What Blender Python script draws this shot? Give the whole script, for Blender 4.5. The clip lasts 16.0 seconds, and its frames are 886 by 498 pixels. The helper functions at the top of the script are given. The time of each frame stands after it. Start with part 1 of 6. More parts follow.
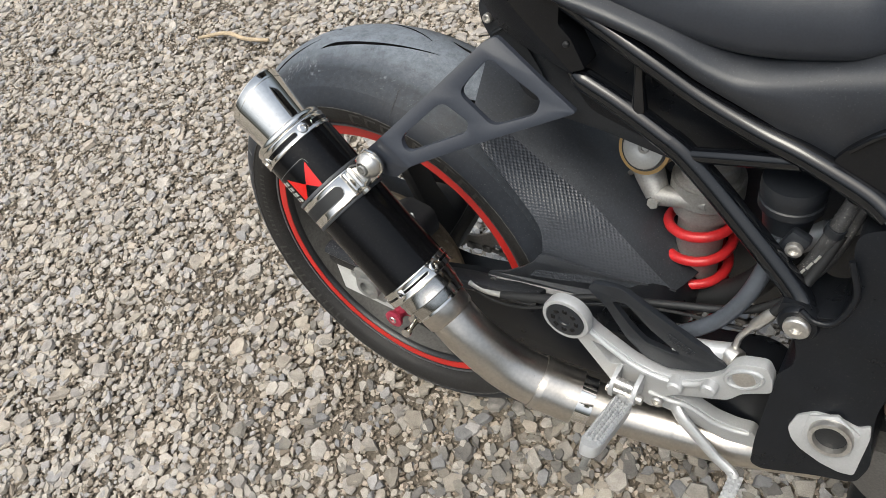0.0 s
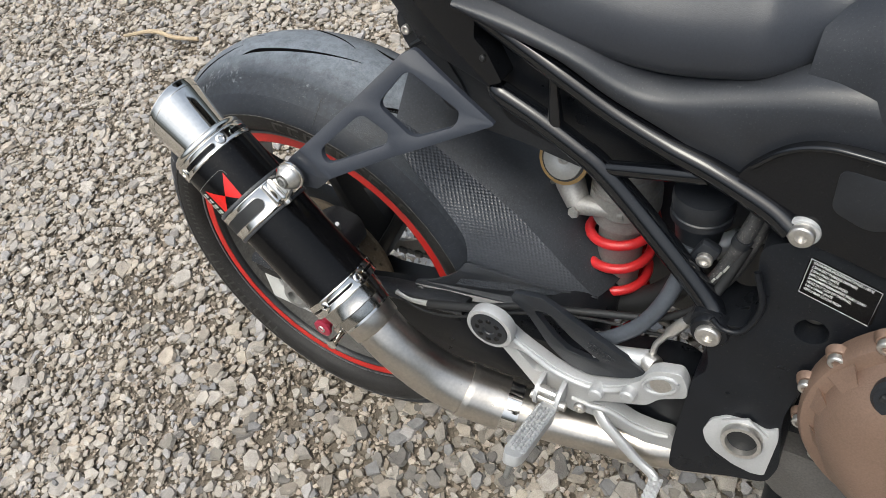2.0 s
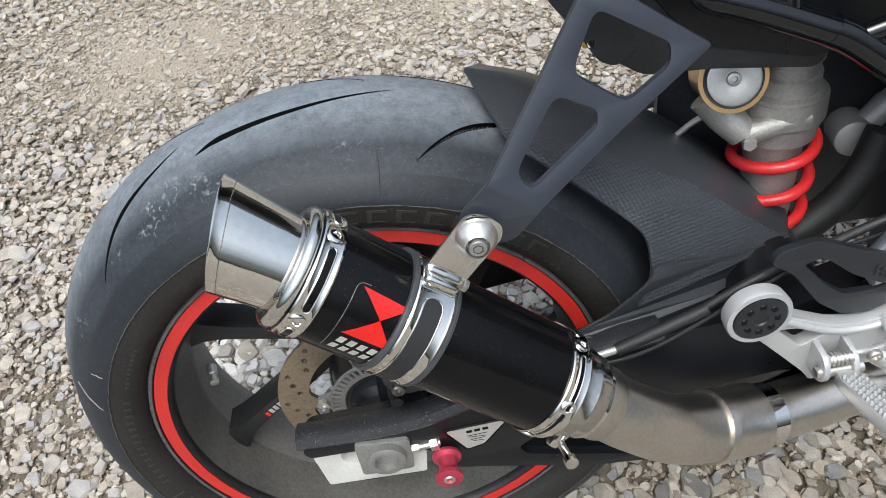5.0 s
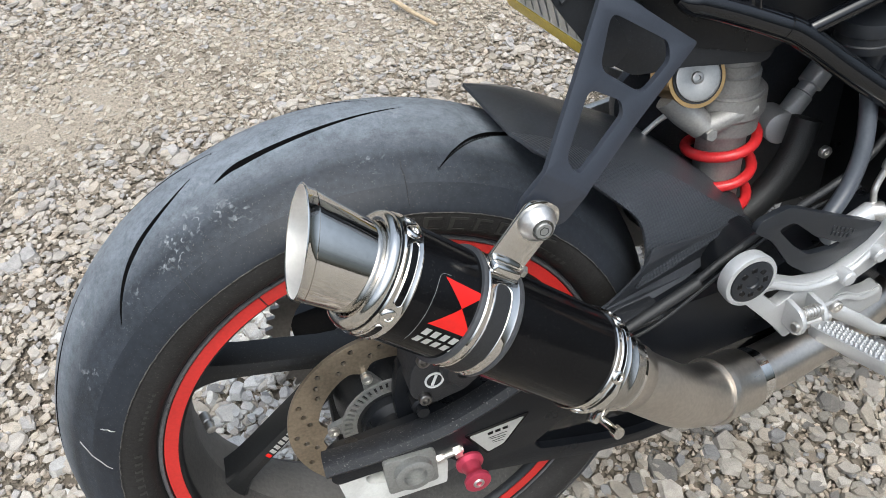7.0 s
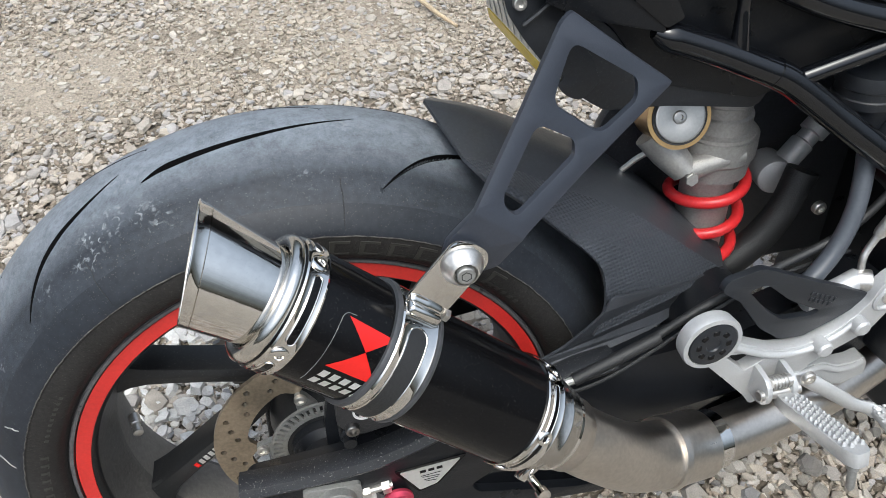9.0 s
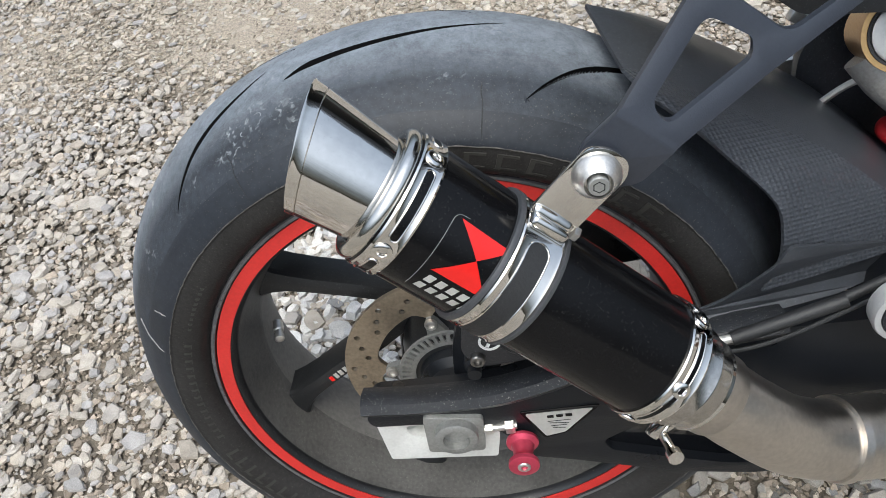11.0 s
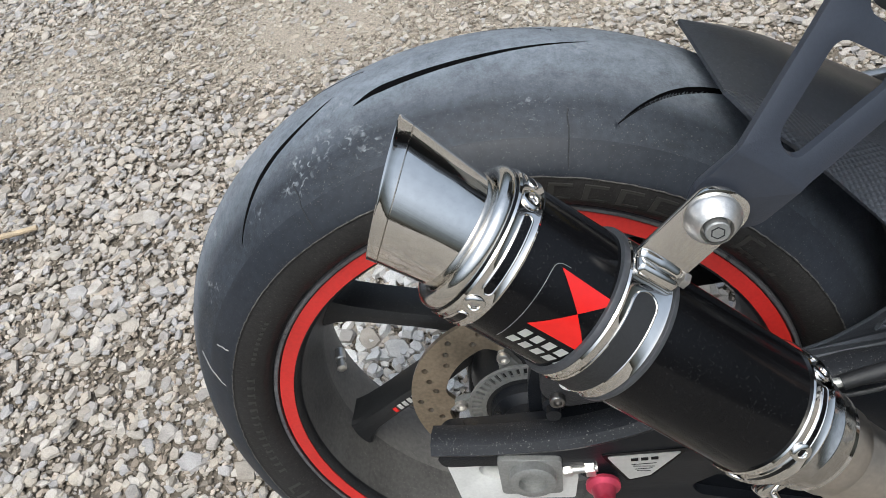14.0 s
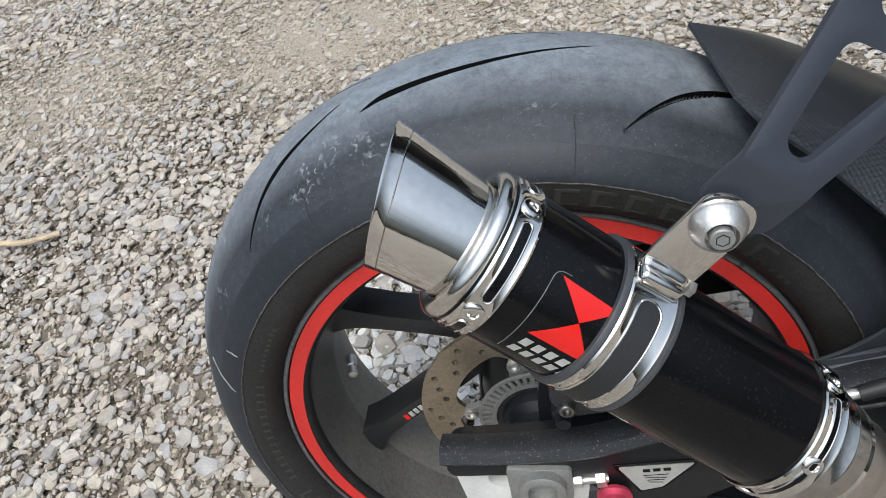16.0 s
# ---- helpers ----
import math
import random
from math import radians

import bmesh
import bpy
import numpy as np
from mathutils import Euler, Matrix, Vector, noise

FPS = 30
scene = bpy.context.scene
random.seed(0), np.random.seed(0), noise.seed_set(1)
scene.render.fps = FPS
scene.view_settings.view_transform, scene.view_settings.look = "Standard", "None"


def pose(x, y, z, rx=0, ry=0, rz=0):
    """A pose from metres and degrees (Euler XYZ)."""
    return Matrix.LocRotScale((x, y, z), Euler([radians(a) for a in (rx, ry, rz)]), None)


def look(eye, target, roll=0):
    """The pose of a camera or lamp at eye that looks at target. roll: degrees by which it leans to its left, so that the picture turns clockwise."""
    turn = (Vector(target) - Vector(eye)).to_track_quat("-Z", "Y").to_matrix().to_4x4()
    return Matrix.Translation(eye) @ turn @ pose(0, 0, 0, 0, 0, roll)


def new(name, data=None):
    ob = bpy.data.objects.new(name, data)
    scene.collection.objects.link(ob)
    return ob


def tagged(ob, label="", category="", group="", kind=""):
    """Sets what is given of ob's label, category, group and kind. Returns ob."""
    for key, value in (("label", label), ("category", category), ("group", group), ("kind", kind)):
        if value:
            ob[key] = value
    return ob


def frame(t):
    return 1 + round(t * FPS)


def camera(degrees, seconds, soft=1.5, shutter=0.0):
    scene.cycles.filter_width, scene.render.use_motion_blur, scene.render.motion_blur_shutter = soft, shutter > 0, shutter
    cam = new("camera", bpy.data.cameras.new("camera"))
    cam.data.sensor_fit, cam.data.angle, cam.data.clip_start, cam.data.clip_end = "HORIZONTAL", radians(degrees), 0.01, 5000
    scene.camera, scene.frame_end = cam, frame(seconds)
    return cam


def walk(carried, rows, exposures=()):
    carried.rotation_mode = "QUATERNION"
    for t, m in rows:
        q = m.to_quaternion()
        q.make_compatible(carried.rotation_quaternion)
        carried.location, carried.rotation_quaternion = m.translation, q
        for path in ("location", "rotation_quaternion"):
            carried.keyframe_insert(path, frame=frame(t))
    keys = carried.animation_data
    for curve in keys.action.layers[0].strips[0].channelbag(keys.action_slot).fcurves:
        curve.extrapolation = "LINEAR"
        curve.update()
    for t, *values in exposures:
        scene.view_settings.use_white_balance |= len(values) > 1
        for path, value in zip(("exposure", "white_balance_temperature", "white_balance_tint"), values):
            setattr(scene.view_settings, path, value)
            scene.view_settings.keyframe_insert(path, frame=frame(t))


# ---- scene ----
from mathutils.geometry import tessellate_polygon

EXPOSURE = 0.46
cam = camera(62.79, 16.0, soft=0.9)
PATH = [
    (0, (0.5492, -0.4401, 1.2021), (0.0929, -0.0601, 0.3975), -22.61),
    (0.5, (0.5549, -0.4247, 1.2015), (0.1353, -0.0398, 0.3795), -21.09),
    (1, (0.5618, -0.4206, 1.2023), (0.1572, -0.0269, 0.3769), -20.03),
    (1.5, (0.5618, -0.4232, 1.2038), (0.1616, -0.0228, 0.3795), -19.32),
    (2, (0.5628, -0.4147, 1.2047), (0.1720, -0.0029, 0.3815), -17.86),
    (2.5, (0.4913, -0.4470, 1.2035), (0.1088, -0.0198, 0.3843), -16.40),
    (3, (0.3854, -0.5264, 1.2060), (0.0801, -0.0333, 0.3914), -12.10),
    (3.5, (0.3218, -0.5286, 1.1919), (0.0918, 0.0294, 0.3946), -10.51),
    (4, (0.2372, -0.4548, 1.1045), (0.0833, 0.1272, 0.3060), -13.07),
    (4.2, (0.2014, -0.4371, 1.0754), (0.0739, 0.1474, 0.2741), -12.74),
    (4.55, (0.1581, -0.4175, 1.0483), (0.0743, 0.1751, 0.2472), -12.40),
    (4.9, (0.1055, -0.4106, 1.0344), (0.0837, 0.1901, 0.2353), -10.58),
    (5.25, (0.0508, -0.4124, 1.0302), (0.0990, 0.1943, 0.2367), -7.97),
    (5.6, (0.0014, -0.4187, 1.0319), (0.1157, 0.1908, 0.2474), -5.31),
    (5.95, (-0.0356, -0.4251, 1.0359), (0.1298, 0.1849, 0.2609), -3.22),
    (6.3, (-0.0527, -0.4276, 1.0386), (0.1380, 0.1827, 0.2697), -2.16),
    (6.5, (-0.0565, -0.4269, 1.0393), (0.1415, 0.1841, 0.2728), -1.83),
    (7, (-0.0569, -0.4285, 1.0359), (0.1427, 0.1871, 0.2735), -1.92),
    (7.5, (-0.0606, -0.4321, 1.0410), (0.1416, 0.1866, 0.2819), -2.01),
    (8, (-0.0521, -0.4278, 1.0313), (0.1532, 0.1890, 0.2714), -1.86),
    (8.5, (-0.0365, -0.4099, 1.0214), (0.1583, 0.2096, 0.2609), -0.56),
    (9, (0.0257, -0.4013, 1.0202), (0.1894, 0.2201, 0.2539), 1.48),
    (9.5, (0.0552, -0.4311, 1.0211), (0.0307, 0.2038, 0.2489), -3.76),
    (9.7, (0.0495, -0.4371, 0.9943), (0.0143, 0.1915, 0.2174), -5.07),
    (10.05, (0.0479, -0.4370, 0.9756), (0.0007, 0.1868, 0.1954), -6.47),
    (10.4, (0.0514, -0.4283, 0.9651), (-0.0117, 0.1917, 0.1830), -8.20),
    (10.75, (0.0571, -0.4148, 0.9603), (-0.0234, 0.2026, 0.1778), -10.05),
    (11.1, (0.0622, -0.3999, 0.9591), (-0.0348, 0.2159, 0.1771), -11.79),
    (11.45, (0.0640, -0.3872, 0.9591), (-0.0464, 0.2278, 0.1784), -13.19),
    (11.8, (0.0596, -0.3801, 0.9583), (-0.0588, 0.2350, 0.1788), -14.05),
    (12, (0.0527, -0.3777, 0.9566), (-0.0693, 0.2380, 0.1780), -14.46),
    (12.5, (0.0386, -0.3700, 0.9487), (-0.0908, 0.2436, 0.1697), -15.07),
    (13, (0.0267, -0.3674, 0.9450), (-0.1008, 0.2446, 0.1645), -14.83),
    (13.5, (0.0279, -0.3636, 0.9497), (-0.1083, 0.2489, 0.1710), -14.93),
    (14, (0.0316, -0.3606, 0.9509), (-0.1160, 0.2538, 0.1758), -15.45),
    (14.5, (0.0337, -0.3585, 0.9517), (-0.1228, 0.2578, 0.1798), -15.93),
    (15, (0.0331, -0.3565, 0.9517), (-0.1389, 0.2608, 0.1840), -16.94),
    (15.5, (0.0367, -0.3580, 0.9481), (-0.1420, 0.2607, 0.1831), -17.39),
    (16, (0.0430, -0.3565, 0.9460), (-0.1360, 0.2624, 0.1812), -17.40),
]
walk(cam, [(t, look(eye, target, roll)) for t, eye, target, roll in PATH], exposures=[(t, EXPOSURE + e, k, 4) for t, e, k in ((0.0, -0.38, 6700), (3.0, -0.36, 6480), (6.5, -0.18, 6270), (12.0, -0.28, 6250), (16.0, -0.39, 6200))])

# ---- world and light: bright overcast ----
world = bpy.data.worlds.new("overcast_sky")
scene.world = world
world.use_nodes = True
wn, wl = world.node_tree.nodes, world.node_tree.links
sky = wn.new("ShaderNodeTexSky")
sky.sky_type = "NISHITA"
sky.sun_disc = False
sky.sun_elevation = radians(68)
sky.sun_rotation = radians(193)
sky.dust_density = 4.0
pale = wn.new("ShaderNodeHueSaturation")
pale.inputs["Saturation"].default_value = 0.6
wl.new(sky.outputs[0], pale.inputs["Color"])
# cloud cover: brighter overhead than low down, with a dim rim of trees and houses
way, split, lift, cloud = wn.new("ShaderNodeTexCoord"), wn.new("ShaderNodeSeparateXYZ"), wn.new("ShaderNodeValToRGB"), wn.new("ShaderNodeMix")
wl.new(way.outputs["Generated"], split.inputs[0])
wl.new(split.outputs["Z"], lift.inputs[0])
stops = lift.color_ramp.elements
stops[0].position, stops[1].position = 0.0, 1.0
for place, tone in ((0.0, 0.16), (0.18, 0.25), (0.32, 0.80), (0.46, 1.38), (0.70, 1.55), (0.88, 2.3), (1.0, 2.8)):
    e = stops[0] if place == 0.0 else stops[len(stops) - 1] if place == 1.0 else stops.new(place)
    e.color = (tone, tone, tone, 1)
cloud.data_type, cloud.blend_type = "RGBA", "MULTIPLY"
cloud.inputs["Factor"].default_value = 1.0
wl.new(pale.outputs[0], cloud.inputs["A"])
wl.new(lift.outputs[0], cloud.inputs["B"])
wl.new(cloud.outputs["Result"], wn["Background"].inputs["Color"])
wn["Background"].inputs["Strength"].default_value = 0.15
sun = new("sun", bpy.data.lights.new("sun", "SUN"))
sun.data.energy = 0.75
sun.data.angle = radians(26)
sun.data.color = (1.0, 0.99, 0.97)
sun.matrix_world = look((-0.2, -0.85, 2.2), (0, 0, 0))


# ---- materials ----
def mat(name, base, rough=0.5, metal=0.0, vary=0.15, scale=40.0, fine=400.0, bump=0.1, bump_scale=300.0, dust=0.0, coat=0.0, spread=0.12):
    """Principled surface with two scales of variation, fine relief and, where asked, dust specks."""
    m = bpy.data.materials.new(name)
    m.use_nodes = True
    n, l = m.node_tree.nodes, m.node_tree.links
    p = n["Principled BSDF"]
    co = n.new("ShaderNodeTexCoord")
    big, small = n.new("ShaderNodeTexNoise"), n.new("ShaderNodeTexNoise")
    big.inputs["Scale"].default_value, small.inputs["Scale"].default_value = scale, fine
    big.inputs["Detail"].default_value = 5
    for t in (big, small):
        l.new(co.outputs["Object"], t.inputs["Vector"])
    add = n.new("ShaderNodeMath")
    add.operation = "ADD"
    l.new(big.outputs["Fac"], add.inputs[0])
    l.new(small.outputs["Fac"], add.inputs[1])
    ramp = n.new("ShaderNodeMapRange")
    ramp.inputs["From Min"].default_value, ramp.inputs["From Max"].default_value = 0.7, 1.3
    ramp.inputs["To Min"].default_value, ramp.inputs["To Max"].default_value = 1 - vary, 1 + vary
    l.new(add.outputs[0], ramp.inputs["Value"])
    mul = n.new("ShaderNodeVectorMath")
    mul.operation = "SCALE"
    mul.inputs[0].default_value = base
    l.new(ramp.outputs[0], mul.inputs["Scale"])
    colour = mul.outputs[0]
    if dust:
        speck = n.new("ShaderNodeTexNoise")
        speck.inputs["Scale"].default_value, speck.inputs["Detail"].default_value = 700.0, 1.0
        l.new(co.outputs["Object"], speck.inputs["Vector"])
        cut = n.new("ShaderNodeMapRange")
        cut.inputs["From Min"].default_value, cut.inputs["From Max"].default_value = 0.66, 0.74
        cut.inputs["To Max"].default_value = dust
        l.new(speck.outputs["Fac"], cut.inputs["Value"])
        mix = n.new("ShaderNodeMix")
        mix.data_type = "RGBA"
        l.new(cut.outputs[0], mix.inputs["Factor"])
        l.new(colour, mix.inputs["A"])
        mix.inputs["B"].default_value = (0.4, 0.38, 0.34, 1)
        colour = mix.outputs["Result"]
    l.new(colour, p.inputs["Base Color"])
    rr = n.new("ShaderNodeMapRange")
    rr.inputs["From Min"].default_value, rr.inputs["From Max"].default_value = 0.3, 0.7
    rr.inputs["To Min"].default_value, rr.inputs["To Max"].default_value = max(0.02, rough * (1 - spread)), min(1.0, rough * (1 + spread))
    l.new(big.outputs["Fac"], rr.inputs["Value"])
    l.new(rr.outputs[0], p.inputs["Roughness"])
    p.inputs["Metallic"].default_value = metal
    p.inputs["Coat Weight"].default_value = coat
    p.inputs["Coat Roughness"].default_value = 0.08
    if bump:
        g = n.new("ShaderNodeTexNoise")
        g.inputs["Scale"].default_value, g.inputs["Detail"].default_value = bump_scale, 4
        l.new(co.outputs["Object"], g.inputs["Vector"])
        b = n.new("ShaderNodeBump")
        b.inputs["Strength"].default_value, b.inputs["Distance"].default_value = bump, 0.002
        l.new(g.outputs["Fac"], b.inputs["Height"])
        l.new(b.outputs[0], p.inputs["Normal"])
    return m


CHROME = mat("polished_steel", (0.74, 0.715, 0.675), 0.05, 1.0, 0.04, 30, 200, 0.014, 45)
RING_STEEL = mat("satin_polished_ring", (0.69, 0.665, 0.62), 0.14, 1.0, 0.05, 40, 300, 0.05, 120)
BRUSHED = mat("brushed_steel", (0.55, 0.51, 0.46), 0.30, 1.0, 0.1, 18, 260, 0.02, 350)
SATIN = mat("satin_steel", (0.85, 0.84, 0.82), 0.42, 0.85, 0.05, 30, 300, 0.03, 400)
DARK_STEEL = mat("dark_steel", (0.25, 0.24, 0.23), 0.35, 1.0, 0.15, 30, 300, 0.08, 300)
CAN_BLACK = mat("satin_black_can", (0.004, 0.004, 0.0045), 0.14, 0.0, 0.2, 20, 300, 0.0, 500, dust=0.03)
FRAME_BLACK = mat("gloss_black_paint", (0.0040, 0.0046, 0.0060), 0.085, 0.0, 0.2, 20, 300, 0.0, 700, dust=0.03, coat=0.15)
CAST_BLACK = mat("cast_black_paint", (0.0070, 0.0080, 0.0102), 0.30, 0.0, 0.2, 30, 400, 0.15, 900, dust=0.05)
for paint, level in ((CAN_BLACK, 0.2), (CAST_BLACK, 0.3)):
    paint.node_tree.nodes["Principled BSDF"].inputs["Specular IOR Level"].default_value = level
HUGGER = mat("weathered_plastic", (0.030, 0.033, 0.039), 0.37, 0.0, 0.25, 25, 350, 0.12, 900, dust=0.12)
BRACKET = mat("anodised_slate", (0.027, 0.031, 0.041), 0.32, 0.0, 0.1, 20, 400, 0.08, 900)
PLASTIC = mat("black_plastic", (0.0120, 0.0140, 0.0178), 0.42, 0.0, 0.2, 25, 350, 0.12, 900, dust=0.05)
PANEL = mat("grained_plastic", (0.0190, 0.0212, 0.0262), 0.38, 0.0, 0.2, 30, 600, 0.10, 1400, dust=0.06)
GLOSS = mat("gloss_black", (0.0050, 0.0055, 0.0068), 0.10, 0.0, 0.2, 15, 300, 0.0, 500, dust=0.03)
GLOSS.node_tree.nodes["Principled BSDF"].inputs["Specular IOR Level"].default_value = 0.35
VINYL = mat("seat_vinyl", (0.0240, 0.0272, 0.0345), 0.42, 0.0, 0.15, 15, 500, 0.15, 1800)
RUBBER = mat("black_rubber", (0.012, 0.0125, 0.0135), 0.55, 0.0, 0.25, 30, 300, 0.2, 600)
GREY_RUBBER = mat("grey_rubber", (0.045, 0.047, 0.052), 0.5, 0.0, 0.2, 30, 300, 0.1, 600)
SIDEWALL = mat("tyre_sidewall", (0.0195, 0.0185, 0.0178), 0.6, 0.0, 0.3, 30, 250, 0.25, 500, dust=0.1)
TREAD = mat("dusty_tread_rubber", (0.0195, 0.0235, 0.0305), 0.58, 0.0, 0.4, 22, 190, 0.20, 700, dust=0.14)


def worn_tread(m):
    """Road dust on the running band of the tyre, fading into the darker shoulder, with pale scuffs."""
    n, l = m.node_tree.nodes, m.node_tree.links
    p = n["Principled BSDF"]
    plain = p.inputs["Base Color"].links[0].from_socket
    co, cut, flat, far, band, cloud = [n.new("ShaderNode" + k) for k in ("TexCoord", "VectorMath", "MapRange", "VectorMath", "Math", "TexNoise")]
    cut.operation, cut.inputs[1].default_value = "MULTIPLY", (1, 0, 1)
    l.new(co.outputs["Object"], cut.inputs[0])
    far.operation = "LENGTH"
    l.new(cut.outputs[0], far.inputs[0])
    flat.inputs["From Min"].default_value, flat.inputs["From Max"].default_value = 0.3035, 0.3230
    flat.inputs["To Min"].default_value, flat.inputs["To Max"].default_value = 0.02, 0.82
    l.new(far.outputs["Value"], flat.inputs["Value"])
    cloud.inputs["Scale"].default_value, cloud.inputs["Detail"].default_value, cloud.inputs["Roughness"].default_value = 52.0, 12.0, 0.93
    l.new(co.outputs["Object"], cloud.inputs["Vector"])
    spread = n.new("ShaderNodeMapRange")
    spread.inputs["From Min"].default_value, spread.inputs["From Max"].default_value = 0.3, 0.7
    spread.inputs["To Min"].default_value, spread.inputs["To Max"].default_value = 0.05, 1.9
    l.new(cloud.outputs["Fac"], spread.inputs["Value"])
    band.operation, band.use_clamp = "MULTIPLY", True
    l.new(flat.outputs[0], band.inputs[0])
    l.new(spread.outputs[0], band.inputs[1])
    mix = n.new("ShaderNodeMix")
    mix.data_type = "RGBA"
    l.new(band.outputs[0], mix.inputs["Factor"])
    l.new(plain, mix.inputs["A"])
    mix.inputs["B"].default_value = (0.190, 0.212, 0.240, 1)
    # scuffs: short pale flecks gathered in a few patches on the side of the band
    fleck, both, sharp, stir, moved = n.new("ShaderNodeTexNoise"), n.new("ShaderNodeMath"), n.new("ShaderNodeMapRange"), n.new("ShaderNodeTexNoise"), n.new("ShaderNodeVectorMath")
    fleck.inputs["Scale"].default_value, fleck.inputs["Detail"].default_value, fleck.inputs["Distortion"].default_value = 170.0, 9.0, 0.9
    stir.inputs["Scale"].default_value, stir.inputs["Detail"].default_value = 55.0, 4.0
    for t in (fleck, stir):
        l.new(co.outputs["Object"], t.inputs["Vector"])
    moved.operation, moved.inputs[1].default_value = "MULTIPLY_ADD", (0.05, 0.05, 0.05)
    l.new(stir.outputs["Color"], moved.inputs[0])
    l.new(co.outputs["Object"], moved.inputs[2])
    sharp.inputs["From Min"].default_value, sharp.inputs["From Max"].default_value = 0.53, 0.66
    l.new(fleck.outputs["Fac"], sharp.inputs["Value"])
    where = None
    for x, y, z, wide, most in ((-0.141, -0.055, 0.274, 0.021, 1.0), (-0.129, -0.051, 0.281, 0.018, 0.8), (-0.104, -0.055, 0.289, 0.016, 0.7), (-0.093, -0.058, 0.291, 0.014, 0.5), (-0.1185, -0.022, 0.299, 0.013, 0.8), (-0.150, -0.064, 0.262, 0.015, 0.9), (-0.083, -0.069, 0.286, 0.011, 0.6), (-0.2455, -0.066, 0.172, 0.013, 0.9), (-0.238, -0.031, 0.213, 0.018, 0.7), (-0.182, -0.065, 0.240, 0.012, 0.5), (0.030, -0.060, 0.303, 0.013, 0.5), (0.060, -0.012, 0.317, 0.020, 0.5)):
        gap, fade = n.new("ShaderNodeVectorMath"), n.new("ShaderNodeMapRange")
        gap.operation, gap.inputs[1].default_value = "DISTANCE", (x + 0.025, y + 0.025, z + 0.025)
        l.new(moved.outputs[0], gap.inputs[0])
        fade.inputs["From Min"].default_value, fade.inputs["From Max"].default_value = wide * 0.25, wide
        fade.inputs["To Min"].default_value, fade.inputs["To Max"].default_value = most, 0.0
        l.new(gap.outputs["Value"], fade.inputs["Value"])
        if where:
            top = n.new("ShaderNodeMath")
            top.operation = "MAXIMUM"
            l.new(where, top.inputs[0])
            l.new(fade.outputs[0], top.inputs[1])
            where = top.outputs[0]
        else:
            where = fade.outputs[0]
    both.operation = "MULTIPLY"
    l.new(sharp.outputs[0], both.inputs[0])
    l.new(where, both.inputs[1])
    pale_mix = n.new("ShaderNodeMix")
    pale_mix.data_type = "RGBA"
    l.new(both.outputs[0], pale_mix.inputs["Factor"])
    l.new(mix.outputs["Result"], pale_mix.inputs["A"])
    pale_mix.inputs["B"].default_value = (0.27, 0.285, 0.295, 1)
    l.new(pale_mix.outputs["Result"], p.inputs["Base Color"])


worn_tread(TREAD)
TREAD_EDGE = mat("smooth_tread_shoulder", (0.0175, 0.0205, 0.0265), 0.5, 0.0, 0.25, 14, 160, 0.07, 420, dust=0.10)
for rubber, level in ((TREAD, 0.36), (TREAD_EDGE, 0.3), (SIDEWALL, 0.3)):
    rubber.node_tree.nodes["Principled BSDF"].inputs["Specular IOR Level"].default_value = level
RED_TAPE = mat("red_tape", (0.48, 0.024, 0.020), 0.4, 0.0, 0.12, 30, 300, 0.05, 400)
RED_SPRING = mat("red_powder_coat", (0.52, 0.020, 0.024), 0.34, 0.0, 0.12, 40, 300, 0.05, 500, dust=0.15)
RED_LOGO = mat("red_foil", (0.56, 0.012, 0.010), 0.16, 0.0, 0.05, 40, 300, 0.02, 400)
RED_ANODISED = mat("red_anodised", (0.52, 0.055, 0.10), 0.36, 0.6, 0.1, 40, 300, 0.03, 400)
SILVER = mat("silver_cast_paint", (0.46, 0.465, 0.47), 0.4, 0.4, 0.06, 30, 500, 0.2, 900)
ALLOY = mat("bare_alloy", (0.6, 0.58, 0.55), 0.35, 0.9, 0.12, 30, 400, 0.12, 600)
SHOCK_ALLOY = mat("shock_casting", (0.37, 0.36, 0.345), 0.5, 0.7, 0.15, 30, 400, 0.25, 700)
DULL = mat("dull_grey_alloy", (0.28, 0.28, 0.27), 0.5, 0.6, 0.15, 30, 400, 0.2, 700)
GOLD = mat("gold_ring", (0.42, 0.27, 0.12), 0.3, 0.9, 0.1, 30, 400, 0.05, 600)
BRONZE = mat("bronze_paint", (0.24, 0.16, 0.12), 0.42, 0.45, 0.12, 30, 600, 0.2, 900)
DISC = mat("worn_disc_steel", (0.34, 0.28, 0.21), 0.4, 0.85, 0.2, 18, 300, 0.1, 300)
WHITE_PRINT = mat("white_print", (0.75, 0.75, 0.74), 0.5, 0.0, 0.05, 40, 300, 0.0)
BADGE = mat("silver_badge", (0.55, 0.55, 0.53), 0.35, 0.5, 0.08, 40, 300, 0.03, 400)
YELLOW = mat("yellow_plate", (0.7, 0.5, 0.08), 0.45, 0.0, 0.1, 40, 300, 0.05, 400)
WOOD = mat("dry_twig", (0.42, 0.33, 0.22), 0.8, 0.0, 0.25, 60, 400, 0.4, 400)


